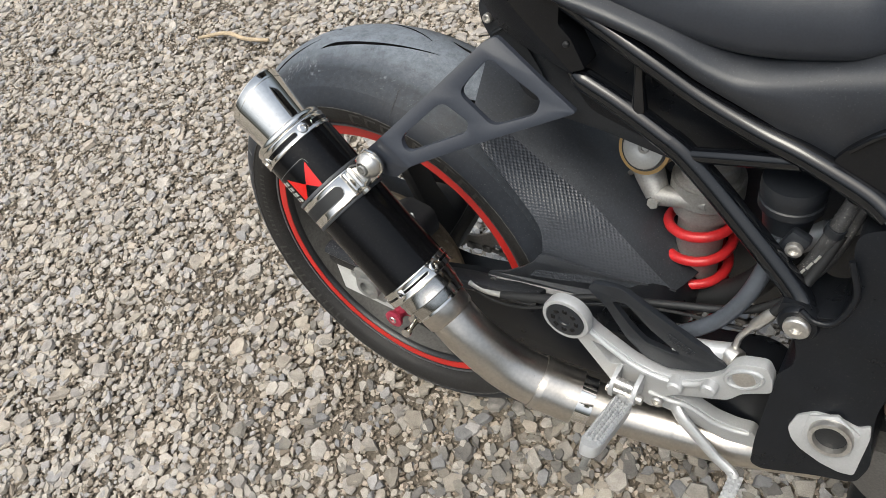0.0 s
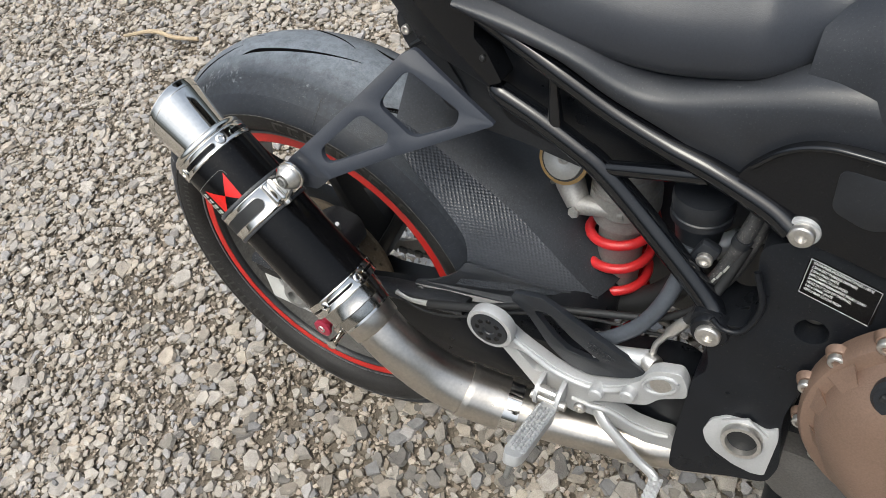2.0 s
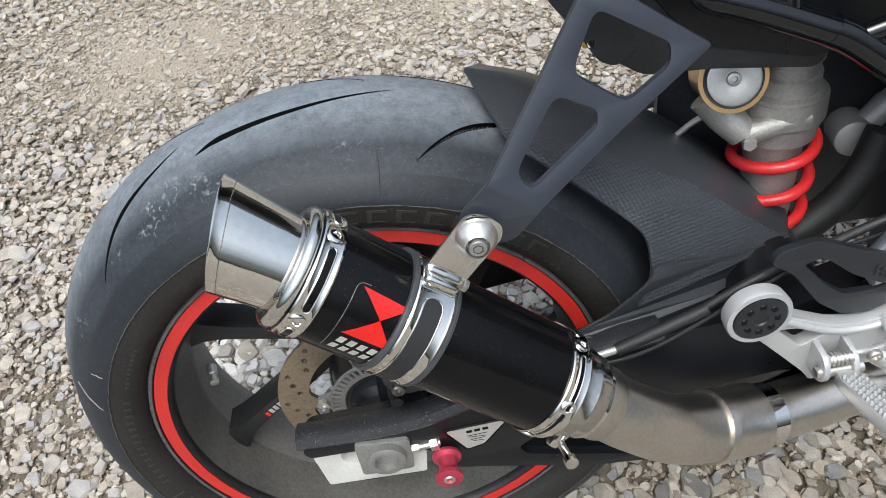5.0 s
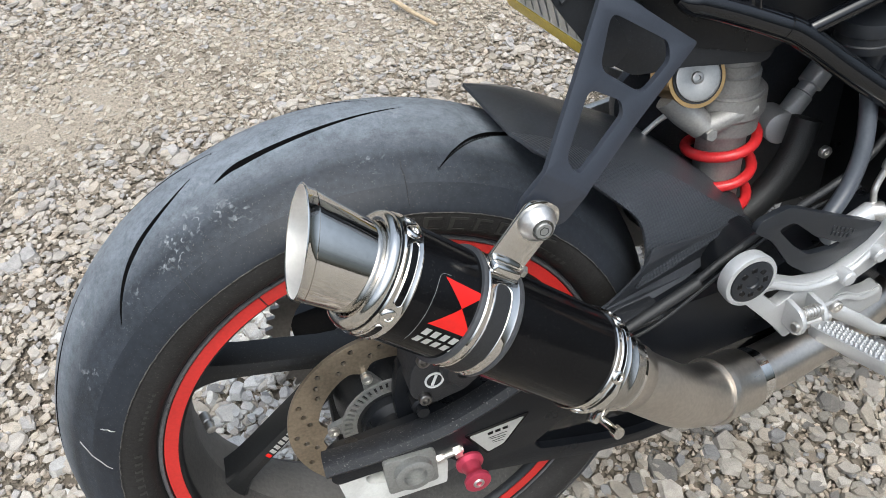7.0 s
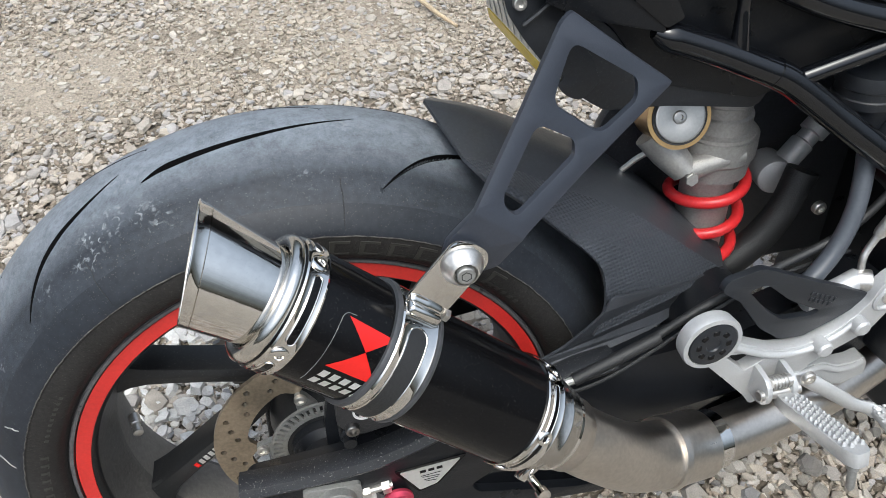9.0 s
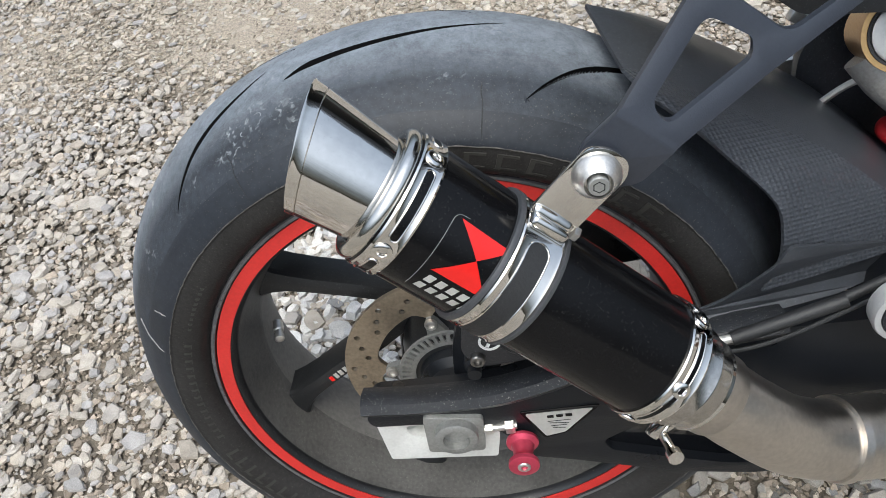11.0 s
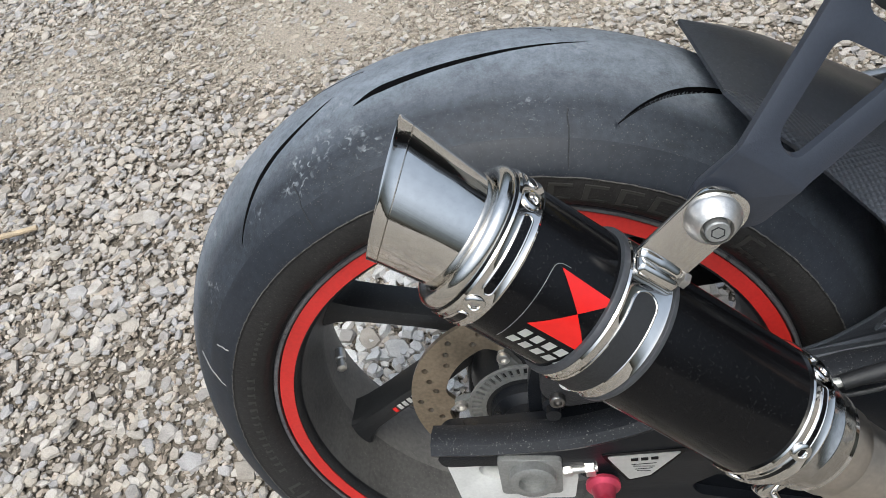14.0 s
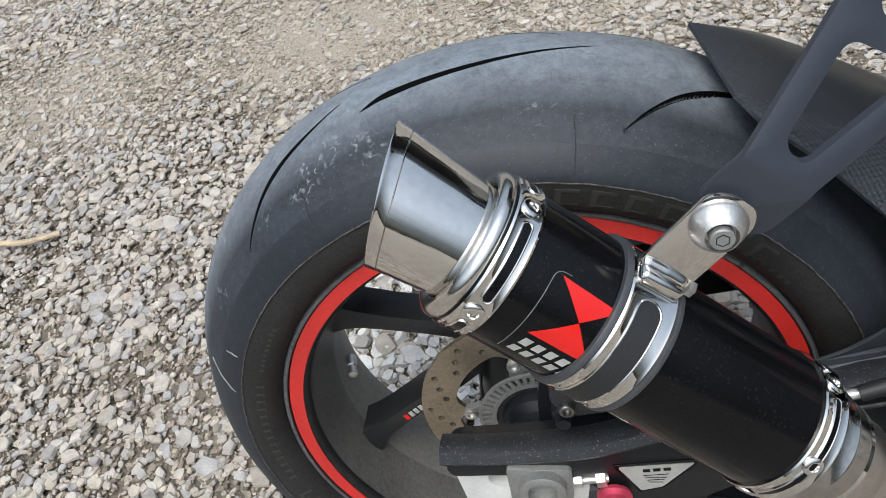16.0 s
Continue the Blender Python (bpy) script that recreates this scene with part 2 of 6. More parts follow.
def mottled(name, colours, rough, bump, patch=18.0):
    """Stone or soil: a palette picked per piece, with blotches and grain."""
    m = bpy.data.materials.new(name)
    m.use_nodes = True
    n, l = m.node_tree.nodes, m.node_tree.links
    p = n["Principled BSDF"]
    geo, co = n.new("ShaderNodeNewGeometry"), n.new("ShaderNodeTexCoord")
    ramp = n.new("ShaderNodeValToRGB")
    ramp.color_ramp.interpolation = "CONSTANT"
    el = ramp.color_ramp.elements
    while len(el) < len(colours):
        el.new(0.5)
    for i, c in enumerate(colours):
        el[i].position, el[i].color = i / len(colours), (*c, 1)
    l.new(geo.outputs["Random Per Island"], ramp.inputs[0])
    a, b = n.new("ShaderNodeTexNoise"), n.new("ShaderNodeTexNoise")
    a.inputs["Scale"].default_value, b.inputs["Scale"].default_value = patch, 600.0
    a.inputs["Detail"].default_value, b.inputs["Detail"].default_value = 6, 3
    for t in (a, b):
        l.new(co.outputs["Object"], t.inputs["Vector"])
    s = n.new("ShaderNodeMath")
    s.operation = "ADD"
    l.new(a.outputs[0], s.inputs[0])
    l.new(b.outputs[0], s.inputs[1])
    r = n.new("ShaderNodeMapRange")
    r.inputs["From Min"].default_value, r.inputs["From Max"].default_value = 0.7, 1.3
    r.inputs["To Min"].default_value, r.inputs["To Max"].default_value = 0.72, 1.25
    l.new(s.outputs[0], r.inputs["Value"])
    v = n.new("ShaderNodeVectorMath")
    v.operation = "SCALE"
    l.new(ramp.outputs[0], v.inputs[0])
    l.new(r.outputs[0], v.inputs["Scale"])
    l.new(v.outputs[0], p.inputs["Base Color"])
    p.inputs["Roughness"].default_value = rough
    u = n.new("ShaderNodeBump")
    u.inputs["Strength"].default_value, u.inputs["Distance"].default_value = bump, 0.003
    l.new(b.outputs[0], u.inputs["Height"])
    l.new(u.outputs[0], p.inputs["Normal"])
    return m


STONE = mottled("crushed_stone", [(0.360, 0.322, 0.274), (0.392, 0.353, 0.303), (0.315, 0.287, 0.257), (0.423, 0.385, 0.339), (0.277, 0.254, 0.231), (0.373, 0.328, 0.267), (0.334, 0.315, 0.301), (0.404, 0.367, 0.321), (0.302, 0.266, 0.223), (0.378, 0.345, 0.306), (0.347, 0.312, 0.267), (0.310, 0.294, 0.281), (0.384, 0.333, 0.274)], 0.85, 0.5, 60.0)
GRIT = mottled("stone_grit", [(0.270, 0.222, 0.172), (0.360, 0.302, 0.242), (0.205, 0.168, 0.130), (0.420, 0.362, 0.300), (0.165, 0.136, 0.106), (0.250, 0.208, 0.164), (0.200, 0.172, 0.140)], 0.9, 0.4, 40.0)

PALE_STONE = mottled("pale_stone", [(0.50, 0.48, 0.45), (0.56, 0.545, 0.52), (0.45, 0.425, 0.395), (0.53, 0.50, 0.455), (0.48, 0.47, 0.455), (0.41, 0.395, 0.375)], 0.85, 0.4, 60.0)
DARK_STONE = mottled("dark_stone", [(0.202, 0.184, 0.158), (0.270, 0.245, 0.215), (0.160, 0.148, 0.134), (0.338, 0.310, 0.272), (0.135, 0.125, 0.115), (0.220, 0.195, 0.162), (0.194, 0.189, 0.186), (0.287, 0.253, 0.211)], 0.85, 0.5, 60.0)
TAN = mottled("tan_chips", [(0.370, 0.324, 0.265), (0.326, 0.281, 0.223), (0.405, 0.363, 0.302), (0.273, 0.238, 0.189), (0.352, 0.303, 0.239), (0.387, 0.355, 0.307)], 0.9, 0.4, 40.0)


def soil():
    """Brown fines with pale trodden dust in patches."""
    m = mottled("gravelly_soil", [(0.125, 0.103, 0.078)], 0.95, 1.0, 9.0)
    n, l = m.node_tree.nodes, m.node_tree.links
    p = n["Principled BSDF"]
    plain = p.inputs["Base Color"].links[0].from_socket
    co, where, ramp, mix, fine, grain = n.new("ShaderNodeTexCoord"), n.new("ShaderNodeTexNoise"), n.new("ShaderNodeMapRange"), n.new("ShaderNodeMix"), n.new("ShaderNodeTexNoise"), n.new("ShaderNodeVectorMath")
    where.inputs["Scale"].default_value, where.inputs["Detail"].default_value = 2.6, 7.0
    fine.inputs["Scale"].default_value, fine.inputs["Detail"].default_value = 240.0, 4.0
    for t in (where, fine):
        l.new(co.outputs["Object"], t.inputs["Vector"])
    ramp.inputs["From Min"].default_value, ramp.inputs["From Max"].default_value = 0.30, 0.48
    l.new(where.outputs["Fac"], ramp.inputs["Value"])
    shade = n.new("ShaderNodeMapRange")
    shade.inputs["From Min"].default_value, shade.inputs["From Max"].default_value = 0.3, 0.7
    shade.inputs["To Min"].default_value, shade.inputs["To Max"].default_value = 0.62, 1.3
    l.new(fine.outputs["Fac"], shade.inputs["Value"])
    grain.operation = "SCALE"
    grain.inputs[0].default_value = (0.325, 0.278, 0.222)
    l.new(shade.outputs[0], grain.inputs["Scale"])
    mix.data_type = "RGBA"
    axis, strip, both = n.new("ShaderNodeAttribute"), n.new("ShaderNodeMapRange"), n.new("ShaderNodeMath")
    axis.attribute_name = "trodden"
    strip.inputs["From Min"].default_value, strip.inputs["From Max"].default_value = 0.0, 0.5
    strip.inputs["To Min"].default_value = 0.12
    l.new(axis.outputs["Fac"], strip.inputs["Value"])
    both.operation = "MULTIPLY"
    l.new(ramp.outputs[0], both.inputs[0])
    l.new(strip.outputs[0], both.inputs[1])
    l.new(both.outputs[0], mix.inputs["Factor"])
    l.new(plain, mix.inputs["A"])
    l.new(grain.outputs[0], mix.inputs["B"])
    # the yard beyond the loose pieces: the same stones as colour and relief
    cell, edge, tone, far, last, gap = n.new("ShaderNodeTexVoronoi"), n.new("ShaderNodeTexVoronoi"), n.new("ShaderNodeValToRGB"), n.new("ShaderNodeAttribute"), n.new("ShaderNodeMix"), n.new("ShaderNodeMix")
    edge.feature = "DISTANCE_TO_EDGE"
    for t in (cell, edge):
        t.inputs["Scale"].default_value = 55.0
        l.new(co.outputs["Object"], t.inputs["Vector"])
    while len(tone.color_ramp.elements) < 5:
        tone.color_ramp.elements.new(0.5)
    for i, c in enumerate(((0.175, 0.155, 0.130), (0.265, 0.236, 0.196), (0.225, 0.214, 0.198), (0.315, 0.284, 0.242), (0.350, 0.318, 0.278))):
        tone.color_ramp.elements[i].position, tone.color_ramp.elements[i].color = i / 5, (*c, 1)
    tone.color_ramp.interpolation = "CONSTANT"
    l.new(cell.outputs["Color"], tone.inputs[0])
    joint = n.new("ShaderNodeMapRange")
    joint.inputs["From Max"].default_value = 0.12
    l.new(edge.outputs["Distance"], joint.inputs["Value"])
    gap.data_type = last.data_type = "RGBA"
    gap.inputs["A"].default_value = (0.110, 0.092, 0.071, 1)
    l.new(joint.outputs[0], gap.inputs["Factor"])
    l.new(tone.outputs[0], gap.inputs["B"])
    far.attribute_name = "unscattered"
    l.new(far.outputs["Fac"], last.inputs["Factor"])
    l.new(mix.outputs["Result"], last.inputs["A"])
    l.new(gap.outputs["Result"], last.inputs["B"])
    l.new(last.outputs["Result"], p.inputs["Base Color"])
    return m


SOIL = soil()


# ---- mesh helpers ----
def finish(name, bm, material, parent=None, label="", angle=38):
    bmesh.ops.recalc_face_normals(bm, faces=bm.faces)
    me = bpy.data.meshes.new(name)
    bm.to_mesh(me)
    bm.free()
    for m in material if isinstance(material, (list, tuple)) else (material,):
        me.materials.append(m)
    me.polygons.foreach_set("use_smooth", [True] * len(me.polygons))
    me.set_sharp_from_angle(angle=radians(angle))
    ob = new(name, me)
    if parent is not None:
        ob.parent = parent
    return tagged(ob, label) if label else ob


def part(name, bm, material, parent, label="", angle=38):
    return finish(name, bm, material, parent, label, angle)


def basis(d, near=(0, 0, 1)):
    """Matrix whose z runs along d."""
    z = Vector(d).normalized()
    x = Vector(near) - z * Vector(near).dot(z)
    if x.length < 1e-4:
        x = Vector((1, 0, 0)) - z * z.x
    x.normalize()
    return Matrix((x, z.cross(x), z)).transposed()


def turned(profile, at, d, segs=48, bm=None, close=False, near=(0, 0, 1)):
    """Solid of revolution: profile rows (along, radius) about the line through at along d."""
    bm = bm or bmesh.new()
    b, at = basis(d, near), Vector(at)
    rings = []
    for s, r in profile:
        rings.append([bm.verts.new(at + b @ Vector((r * math.cos(2 * math.pi * k / segs), r * math.sin(2 * math.pi * k / segs), s))) for k in range(segs)])
    pairs = list(zip(rings, rings[1:])) + ([(rings[-1], rings[0])] if close else [])
    for p, q in pairs:
        for k in range(segs):
            bm.faces.new((p[k], p[(k + 1) % segs], q[(k + 1) % segs], q[k]))
    if not close:
        for ring in (rings[0], rings[-1]):
            bm.faces.new(ring)
    return bm


def spline(points, n=8):
    """Points of a smooth curve through the given ones."""
    ps = [Vector(p) for p in points]
    ps = [ps[0] * 2 - ps[1], *ps, ps[-1] * 2 - ps[-2]]
    out = []
    for a, b, c, d in zip(ps, ps[1:], ps[2:], ps[3:]):
        for k in range(n):
            t = k / n
            out.append(0.5 * (2 * b + (c - a) * t + (2 * a - 5 * b + 4 * c - d) * t * t + (3 * b - a - 3 * c + d) * t ** 3))
    return out + [ps[-2]]


def tube(points, r, segs=16, bm=None, smooth=8, flat=1.0):
    """Round bar through the points; r is one radius or one for each given point."""
    bm = bm or bmesh.new()
    rs = list(r) if isinstance(r, (list, tuple)) else [r] * len(points)
    ps = spline(points, smooth) if smooth else [Vector(p) for p in points]
    radii = [rs[min(int(i / max(smooth, 1)), len(rs) - 1)] * (1 - (i / max(smooth, 1)) % 1) + rs[min(int(i / max(smooth, 1)) + 1, len(rs) - 1)] * ((i / max(smooth, 1)) % 1) for i in range(len(ps))]
    near = Vector((0, 0, 1))
    rings = []
    for i, p in enumerate(ps):
        d = (ps[min(i + 1, len(ps) - 1)] - ps[max(i - 1, 0)]).normalized()
        if abs(d.dot(near)) > 0.98:
            near = Vector((0.3, 1, 0)).normalized()
        b = basis(d, near)
        near = b.col[0].copy()
        rings.append([bm.verts.new(p + b @ Vector((radii[i] * math.cos(2 * math.pi * k / segs), radii[i] * flat * math.sin(2 * math.pi * k / segs), 0))) for k in range(segs)])
    for p, q in zip(rings, rings[1:]):
        for k in range(segs):
            bm.faces.new((p[k], p[(k + 1) % segs], q[(k + 1) % segs], q[k]))
    bm.faces.new(rings[0])
    bm.faces.new(rings[-1])
    return bm


def rounded(pts, r, n=4, closed=True):
    """Outline with its corners rounded by about r."""
    out = []
    ps = [Vector(p) for p in pts]
    for i, p in enumerate(ps):
        a, c = ps[i - 1], ps[(i + 1) % len(ps)]
        ra = min(r, (a - p).length * 0.45, (c - p).length * 0.45)
        s, e = p + (a - p).normalized() * ra, p + (c - p).normalized() * ra
        for k in range(n + 1):
            t = k / n
            out.append(s * (1 - t) ** 2 + p * 2 * t * (1 - t) + e * t * t)
    return out


def slab(outline, place, thick, holes=(), bevel=0.002, segs=2, bm=None):
    """Plate: 2D outline with holes, mapped by place(u, v, w), from w = 0 to thick, with rounded rims."""
    own = bmesh.new()
    loops = [[Vector((p[0], p[1], 0)) for p in loop] for loop in (outline, *holes)]
    low = [own.verts.new(p) for loop in loops for p in loop]
    high = [own.verts.new((p.x, p.y, thick)) for loop in loops for p in loop]
    for tri in tessellate_polygon(loops):
        for side_verts in (low, high):
            try:
                own.faces.new([side_verts[i] for i in tri])
            except ValueError:
                pass
    start = 0
    for loop in loops:
        n = len(loop)
        for i in range(n):
            a, b = start + i, start + (i + 1) % n
            own.faces.new((low[a], low[b], high[b], high[a]))
        start += n
    bmesh.ops.recalc_face_normals(own, faces=own.faces)
    if bevel:
        rim = [e for e in own.edges if len(e.link_faces) == 2 and e.calc_face_angle(0) > 1.0 and abs(e.verts[0].co.z - e.verts[1].co.z) < 1e-6]
        bmesh.ops.bevel(own, geom=rim, offset=bevel, segments=segs, affect="EDGES", profile=0.5, clamp_overlap=True)
    for v in own.verts:
        v.co = place(v.co.x, v.co.y, v.co.z)
    bmesh.ops.triangulate(own, faces=[f for f in own.faces if len(f.verts) > 4])
    if bm is None:
        return own
    me = bpy.data.meshes.new("tmp")
    own.to_mesh(me)
    own.free()
    bm.from_mesh(me)
    bpy.data.meshes.remove(me)
    return bm


def side(y, sign=1):
    """Place for slabs that lie along the bike: outline in x, z; thickness inwards from y."""
    return lambda u, v, w: Vector((u, y + w * sign, v))


def block(size, m, bevel=0.002, bm=None, segs=2):
    own = bmesh.new()
    bmesh.ops.create_cube(own, size=1.0)
    for v in own.verts:
        v.co = Vector((v.co.x * size[0], v.co.y * size[1], v.co.z * size[2]))
    bmesh.ops.bevel(own, geom=own.edges[:], offset=bevel, segments=segs, affect="EDGES", profile=0.5, clamp_overlap=True)
    own.transform(m)
    if bm is None:
        return own
    me = bpy.data.meshes.new("tmp")
    own.to_mesh(me)
    own.free()
    bm.from_mesh(me)
    bpy.data.meshes.remove(me)
    return bm


def bolt(at, d, r, h, bm=None, socket=0.55):
    """Round bolt head with a hexagonal socket, facing along d."""
    bm = turned([(0, r), (h * 0.7, r), (h * 0.93, r * 0.93), (h, r * 0.84), (h, r * socket), (h * 0.45, r * socket * 0.95)], at, d, 24, bm)
    return bm


def hexnut(at, d, r, h, hole=0.0, bm=None):
    prof = [(0, r), (h * 0.9, r), (h, r * 0.93)]
    if hole:
        prof += [(h, hole), (h * 0.2, hole * 0.97)]
    return turned(prof, at, d, 6 if not hole else 24, bm)


# ---- ground ----
def trodden(x, y):
    """Share of bare, compacted dirt: a strip that runs past the back wheel."""
    d = y - 1.13 - (0.12 if x < 0 else 0.08) * x + 0.07 * noise.noise((x * 4, y * 4, 7))
    d = d / (0.19 if d < 0 else 0.42)
    return math.exp(-d * d - ((x + 0.1) / 1.45) ** 4) if abs(x) < 3 and abs(y) < 4 else 0.0


def dark_zone(x, y):
    """Share of darker stone beside the wheel and under the pipe."""
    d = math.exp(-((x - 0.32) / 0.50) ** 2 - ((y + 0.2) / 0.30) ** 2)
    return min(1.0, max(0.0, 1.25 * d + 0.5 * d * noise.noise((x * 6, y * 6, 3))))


def cover(x, y):
    """Loose stone thins out on the trodden strip."""
    return max(0.1, 0.92 - 0.25 * dark_zone(x, y) - 0.8 * trodden(x, y) + 0.35 * noise.noise((x * 2.5, y * 2.5, 5)))


def ground_sheet():
    near_x, near_y = np.linspace(-3.0, 2.4, 217), np.linspace(-1.6, 2.8, 177)
    xs = np.concatenate(([-400, -60, -15, -6], near_x, [5, 12, 60, 400]))
    ys = np.concatenate(([-400, -60, -15, -5], near_y, [5, 12, 60, 400]))
    verts = []
    for y in ys:
        for x in xs:
            d = 0.006 * noise.noise((x * 3, y * 3, 0)) + 0.004 * noise.noise((x * 14, y * 14, 2))
            fade = 1.0 if abs(x) < 8 and abs(y) < 8 else 0.0
            verts.append((x, y, -0.008 + d * fade))
    w = len(xs)
    faces = [(j * w + i, j * w + i + 1, (j + 1) * w + i + 1, (j + 1) * w + i) for j in range(len(ys) - 1) for i in range(w - 1)]
    me = bpy.data.meshes.new("ground")
    me.from_pydata(verts, [], faces)
    me.materials.append(SOIL)
    me.attributes.new("unscattered", "FLOAT", "POINT").data.foreach_set("value", [0.0 if in_view(v[0], v[1]) and -2.3 < v[0] < 1.75 and -0.85 < v[1] < 1.85 else 1.0 for v in verts])
    me.attributes.new("trodden", "FLOAT", "POINT").data.foreach_set("value", [trodden(v[0], v[1]) for v in verts])
    me.polygons.foreach_set("use_smooth", [True] * len(me.polygons))
    return tagged(new("ground", me), "brown gravelly soil under the loose crushed stone", "ground", kind="structure")


def stone_shapes(count, seed, flat, corners):
    """Crushed flakes: irregular flat-topped pieces with steep broken sides, some with a ridge across the top."""
    rng = random.Random(seed)
    out = []
    for k in range(count):
        n = rng.randint(*corners)
        squeeze, thick = rng.uniform(0.5, 0.9), flat * rng.uniform(0.6, 1.4)
        tilt = (rng.uniform(-0.16, 0.16), rng.uniform(-0.16, 0.16))
        turns = [6.283 * (i + rng.uniform(-0.36, 0.36)) / n for i in range(n)]
        low, top = [], []
        for a in turns:
            r = rng.uniform(0.74, 1.12)
            x, y, inset = r * math.cos(a), r * math.sin(a) * squeeze, rng.uniform(0.74, 0.95)
            low.append((x, y, -thick))
            top.append((x * inset, y * inset, thick * rng.uniform(0.8, 1.0) + tilt[0] * x + tilt[1] * y))
        verts = low + top
        faces = []
        for i in range(n):
            i2 = (i + 1) % n
            faces += [(i, i2, n + i2), (i, n + i2, n + i)]
        if k % 3 == 0:
            verts.append((rng.uniform(-0.25, 0.25), rng.uniform(-0.2, 0.2), thick * rng.uniform(1.15, 1.6)))
            faces += [(n + i, n + (i + 1) % n, 2 * n) for i in range(n)]
        else:
            faces += [(n, n + i, n + i + 1) for i in range(1, n - 1)]
        out.append((np.array(verts), np.array(faces)))
    return out


def in_view(x, y):
    """The stretch of yard that the walk looks at."""
    return y > 0.25 - 0.71 * (x + 2.1) if x < -0.7 else y > -0.85 + 0.42 * (x + 0.7)


def scatter(name, count, area, size, sigma, lift, seed, material, label, sparse, corners=(5, 8), flat=0.22, lean=0.13):
    """Loose stones in one mesh; sparse(x, y) is the share of stones that stay."""
    rng = np.random.default_rng(seed)
    shapes = stone_shapes(60, seed, flat, corners)
    rows = []
    for x, y, chance in zip(rng.uniform(area[0], area[1], count), rng.uniform(area[2], area[3], count), rng.random(count)):
        if in_view(x, y) and chance < sparse(x, y):
            coarse = 0.94 + 0.14 * min(1.0, max(0.0, (x + 0.5) / 1.0)) * min(1.0, max(0.0, (0.7 - y) / 0.6))
            under = 1.0 if (x / 0.13) ** 2 + (y / 0.07) ** 2 < 1 else 0.0
            rows.append((x, y, coarse, trodden(x, y), under))
    x, y, coarse, bare, under = np.array(rows).T
    m = len(x)
    r = np.clip(size * coarse * np.exp(rng.normal(0, sigma, m)), 0.0025, 0.025)
    a, tx, ty = rng.uniform(0, 6.283, m), rng.normal(0, lean, m), rng.normal(0, lean, m)
    z = r * rng.uniform(0.05, 0.4, m) + lift * rng.random(m) - 0.006 - 0.45 * r * bare
    z = np.where(under > 0, np.minimum(z, -0.4 * r), z)
    c, d, one, nil = np.cos(a), np.sin(a), np.ones(m), np.zeros(m)
    spin = np.stack([np.stack([c, -d, nil], -1), np.stack([d, c, nil], -1), np.stack([nil, nil, one], -1)], -2)
    roll = np.stack([np.stack([np.cos(ty), nil, np.sin(ty)], -1), np.stack([np.sin(tx) * np.sin(ty), np.cos(tx), -np.sin(tx) * np.cos(ty)], -1), np.stack([-np.cos(tx) * np.sin(ty), np.sin(tx), np.cos(tx) * np.cos(ty)], -1)], -2)
    turn, pick = roll @ spin * r[:, None, None], rng.integers(len(shapes), size=m)
    vs, fs, base = [], [], 0
    for k, (v, f) in enumerate(shapes):
        own = np.where(pick == k)[0]
        vs.append((np.einsum("mij,vj->mvi", turn[own], v) + np.stack([x, y, z], -1)[own][:, None, :]).reshape(-1, 3))
        fs.append((f[None] + base + (np.arange(len(own)) * len(v))[:, None, None]).reshape(-1, 3))
        base += len(own) * len(v)
    v, f = np.concatenate(vs), np.concatenate(fs)
    me = bpy.data.meshes.new(name)
    me.vertices.add(len(v))
    me.vertices.foreach_set("co", v.astype(np.float32).ravel())
    me.loops.add(len(f) * 3)
    me.loops.foreach_set("vertex_index", f.astype(np.int32).ravel())
    me.polygons.add(len(f))
    me.polygons.foreach_set("loop_start", np.arange(0, len(f) * 3, 3, dtype=np.int32))
    me.polygons.foreach_set("use_smooth", [False] * len(f))
    me.update(calc_edges=True)
    me.validate()
    me.materials.append(material)
    return tagged(new(name, me), label, "gravel", kind="stuff")


ground_sheet()
scatter("gravel", 94000, (-2.3, 1.75, -0.85, 1.85), 0.0079, 0.42, 0.007, 5, STONE, "loose pale grey and beige crushed stone gravel", lambda x, y: cover(x, y) * (1 - 0.75 * dark_zone(x, y)), (5, 8), 0.15, 0.12)
scatter("dark_gravel", 26000, (-0.9, 1.5, -0.85, 0.7), 0.0092, 0.42, 0.008, 6, DARK_STONE, "darker stones beside the motorcycle", lambda x, y: cover(x, y) * 0.85 * dark_zone(x, y), (5, 8), 0.18)
scatter("grit", 190000, (-2.3, 1.75, -0.85, 1.85), 0.0046, 0.36, 0.004, 9, GRIT, "small stone chips between the gravel", lambda x, y: 1.0 - 0.7 * min(1.0, 1.2 * trodden(x, y)), (4, 6), 0.2, 0.26)
scatter("embedded_chips", 44000, (-1.9, 1.3, 0.7, 1.85), 0.0062, 0.4, 0.002, 13, TAN, "tan chips pressed into the trodden dirt", lambda x, y: 0.75 * trodden(x, y), (5, 7), 0.22, 0.08)
scatter("pale_gravel", 3600, (-0.55, 0.45, -0.02, 0.62), 0.0118, 0.30, 0.008, 21, PALE_STONE, "larger clean pale stones behind the wheel", lambda x, y: 0.9 * math.exp(-((x + 0.1) / 0.26) ** 4 - ((y - 0.28) / 0.20) ** 4), (6, 9), 0.30, 0.15)


def twig(points, r):
    ob = finish("twig", tube(points, r, 8, smooth=5), WOOD)
    return tagged(ob, "dry pale twig lying on the gravel", "twig")


twig([(-1.18, 0.46, 0.018), (-1.10, 0.50, 0.021), (-1.02, 0.50, 0.02), (-0.95, 0.52, 0.016)], [0.004, 0.006, 0.006, 0.005])

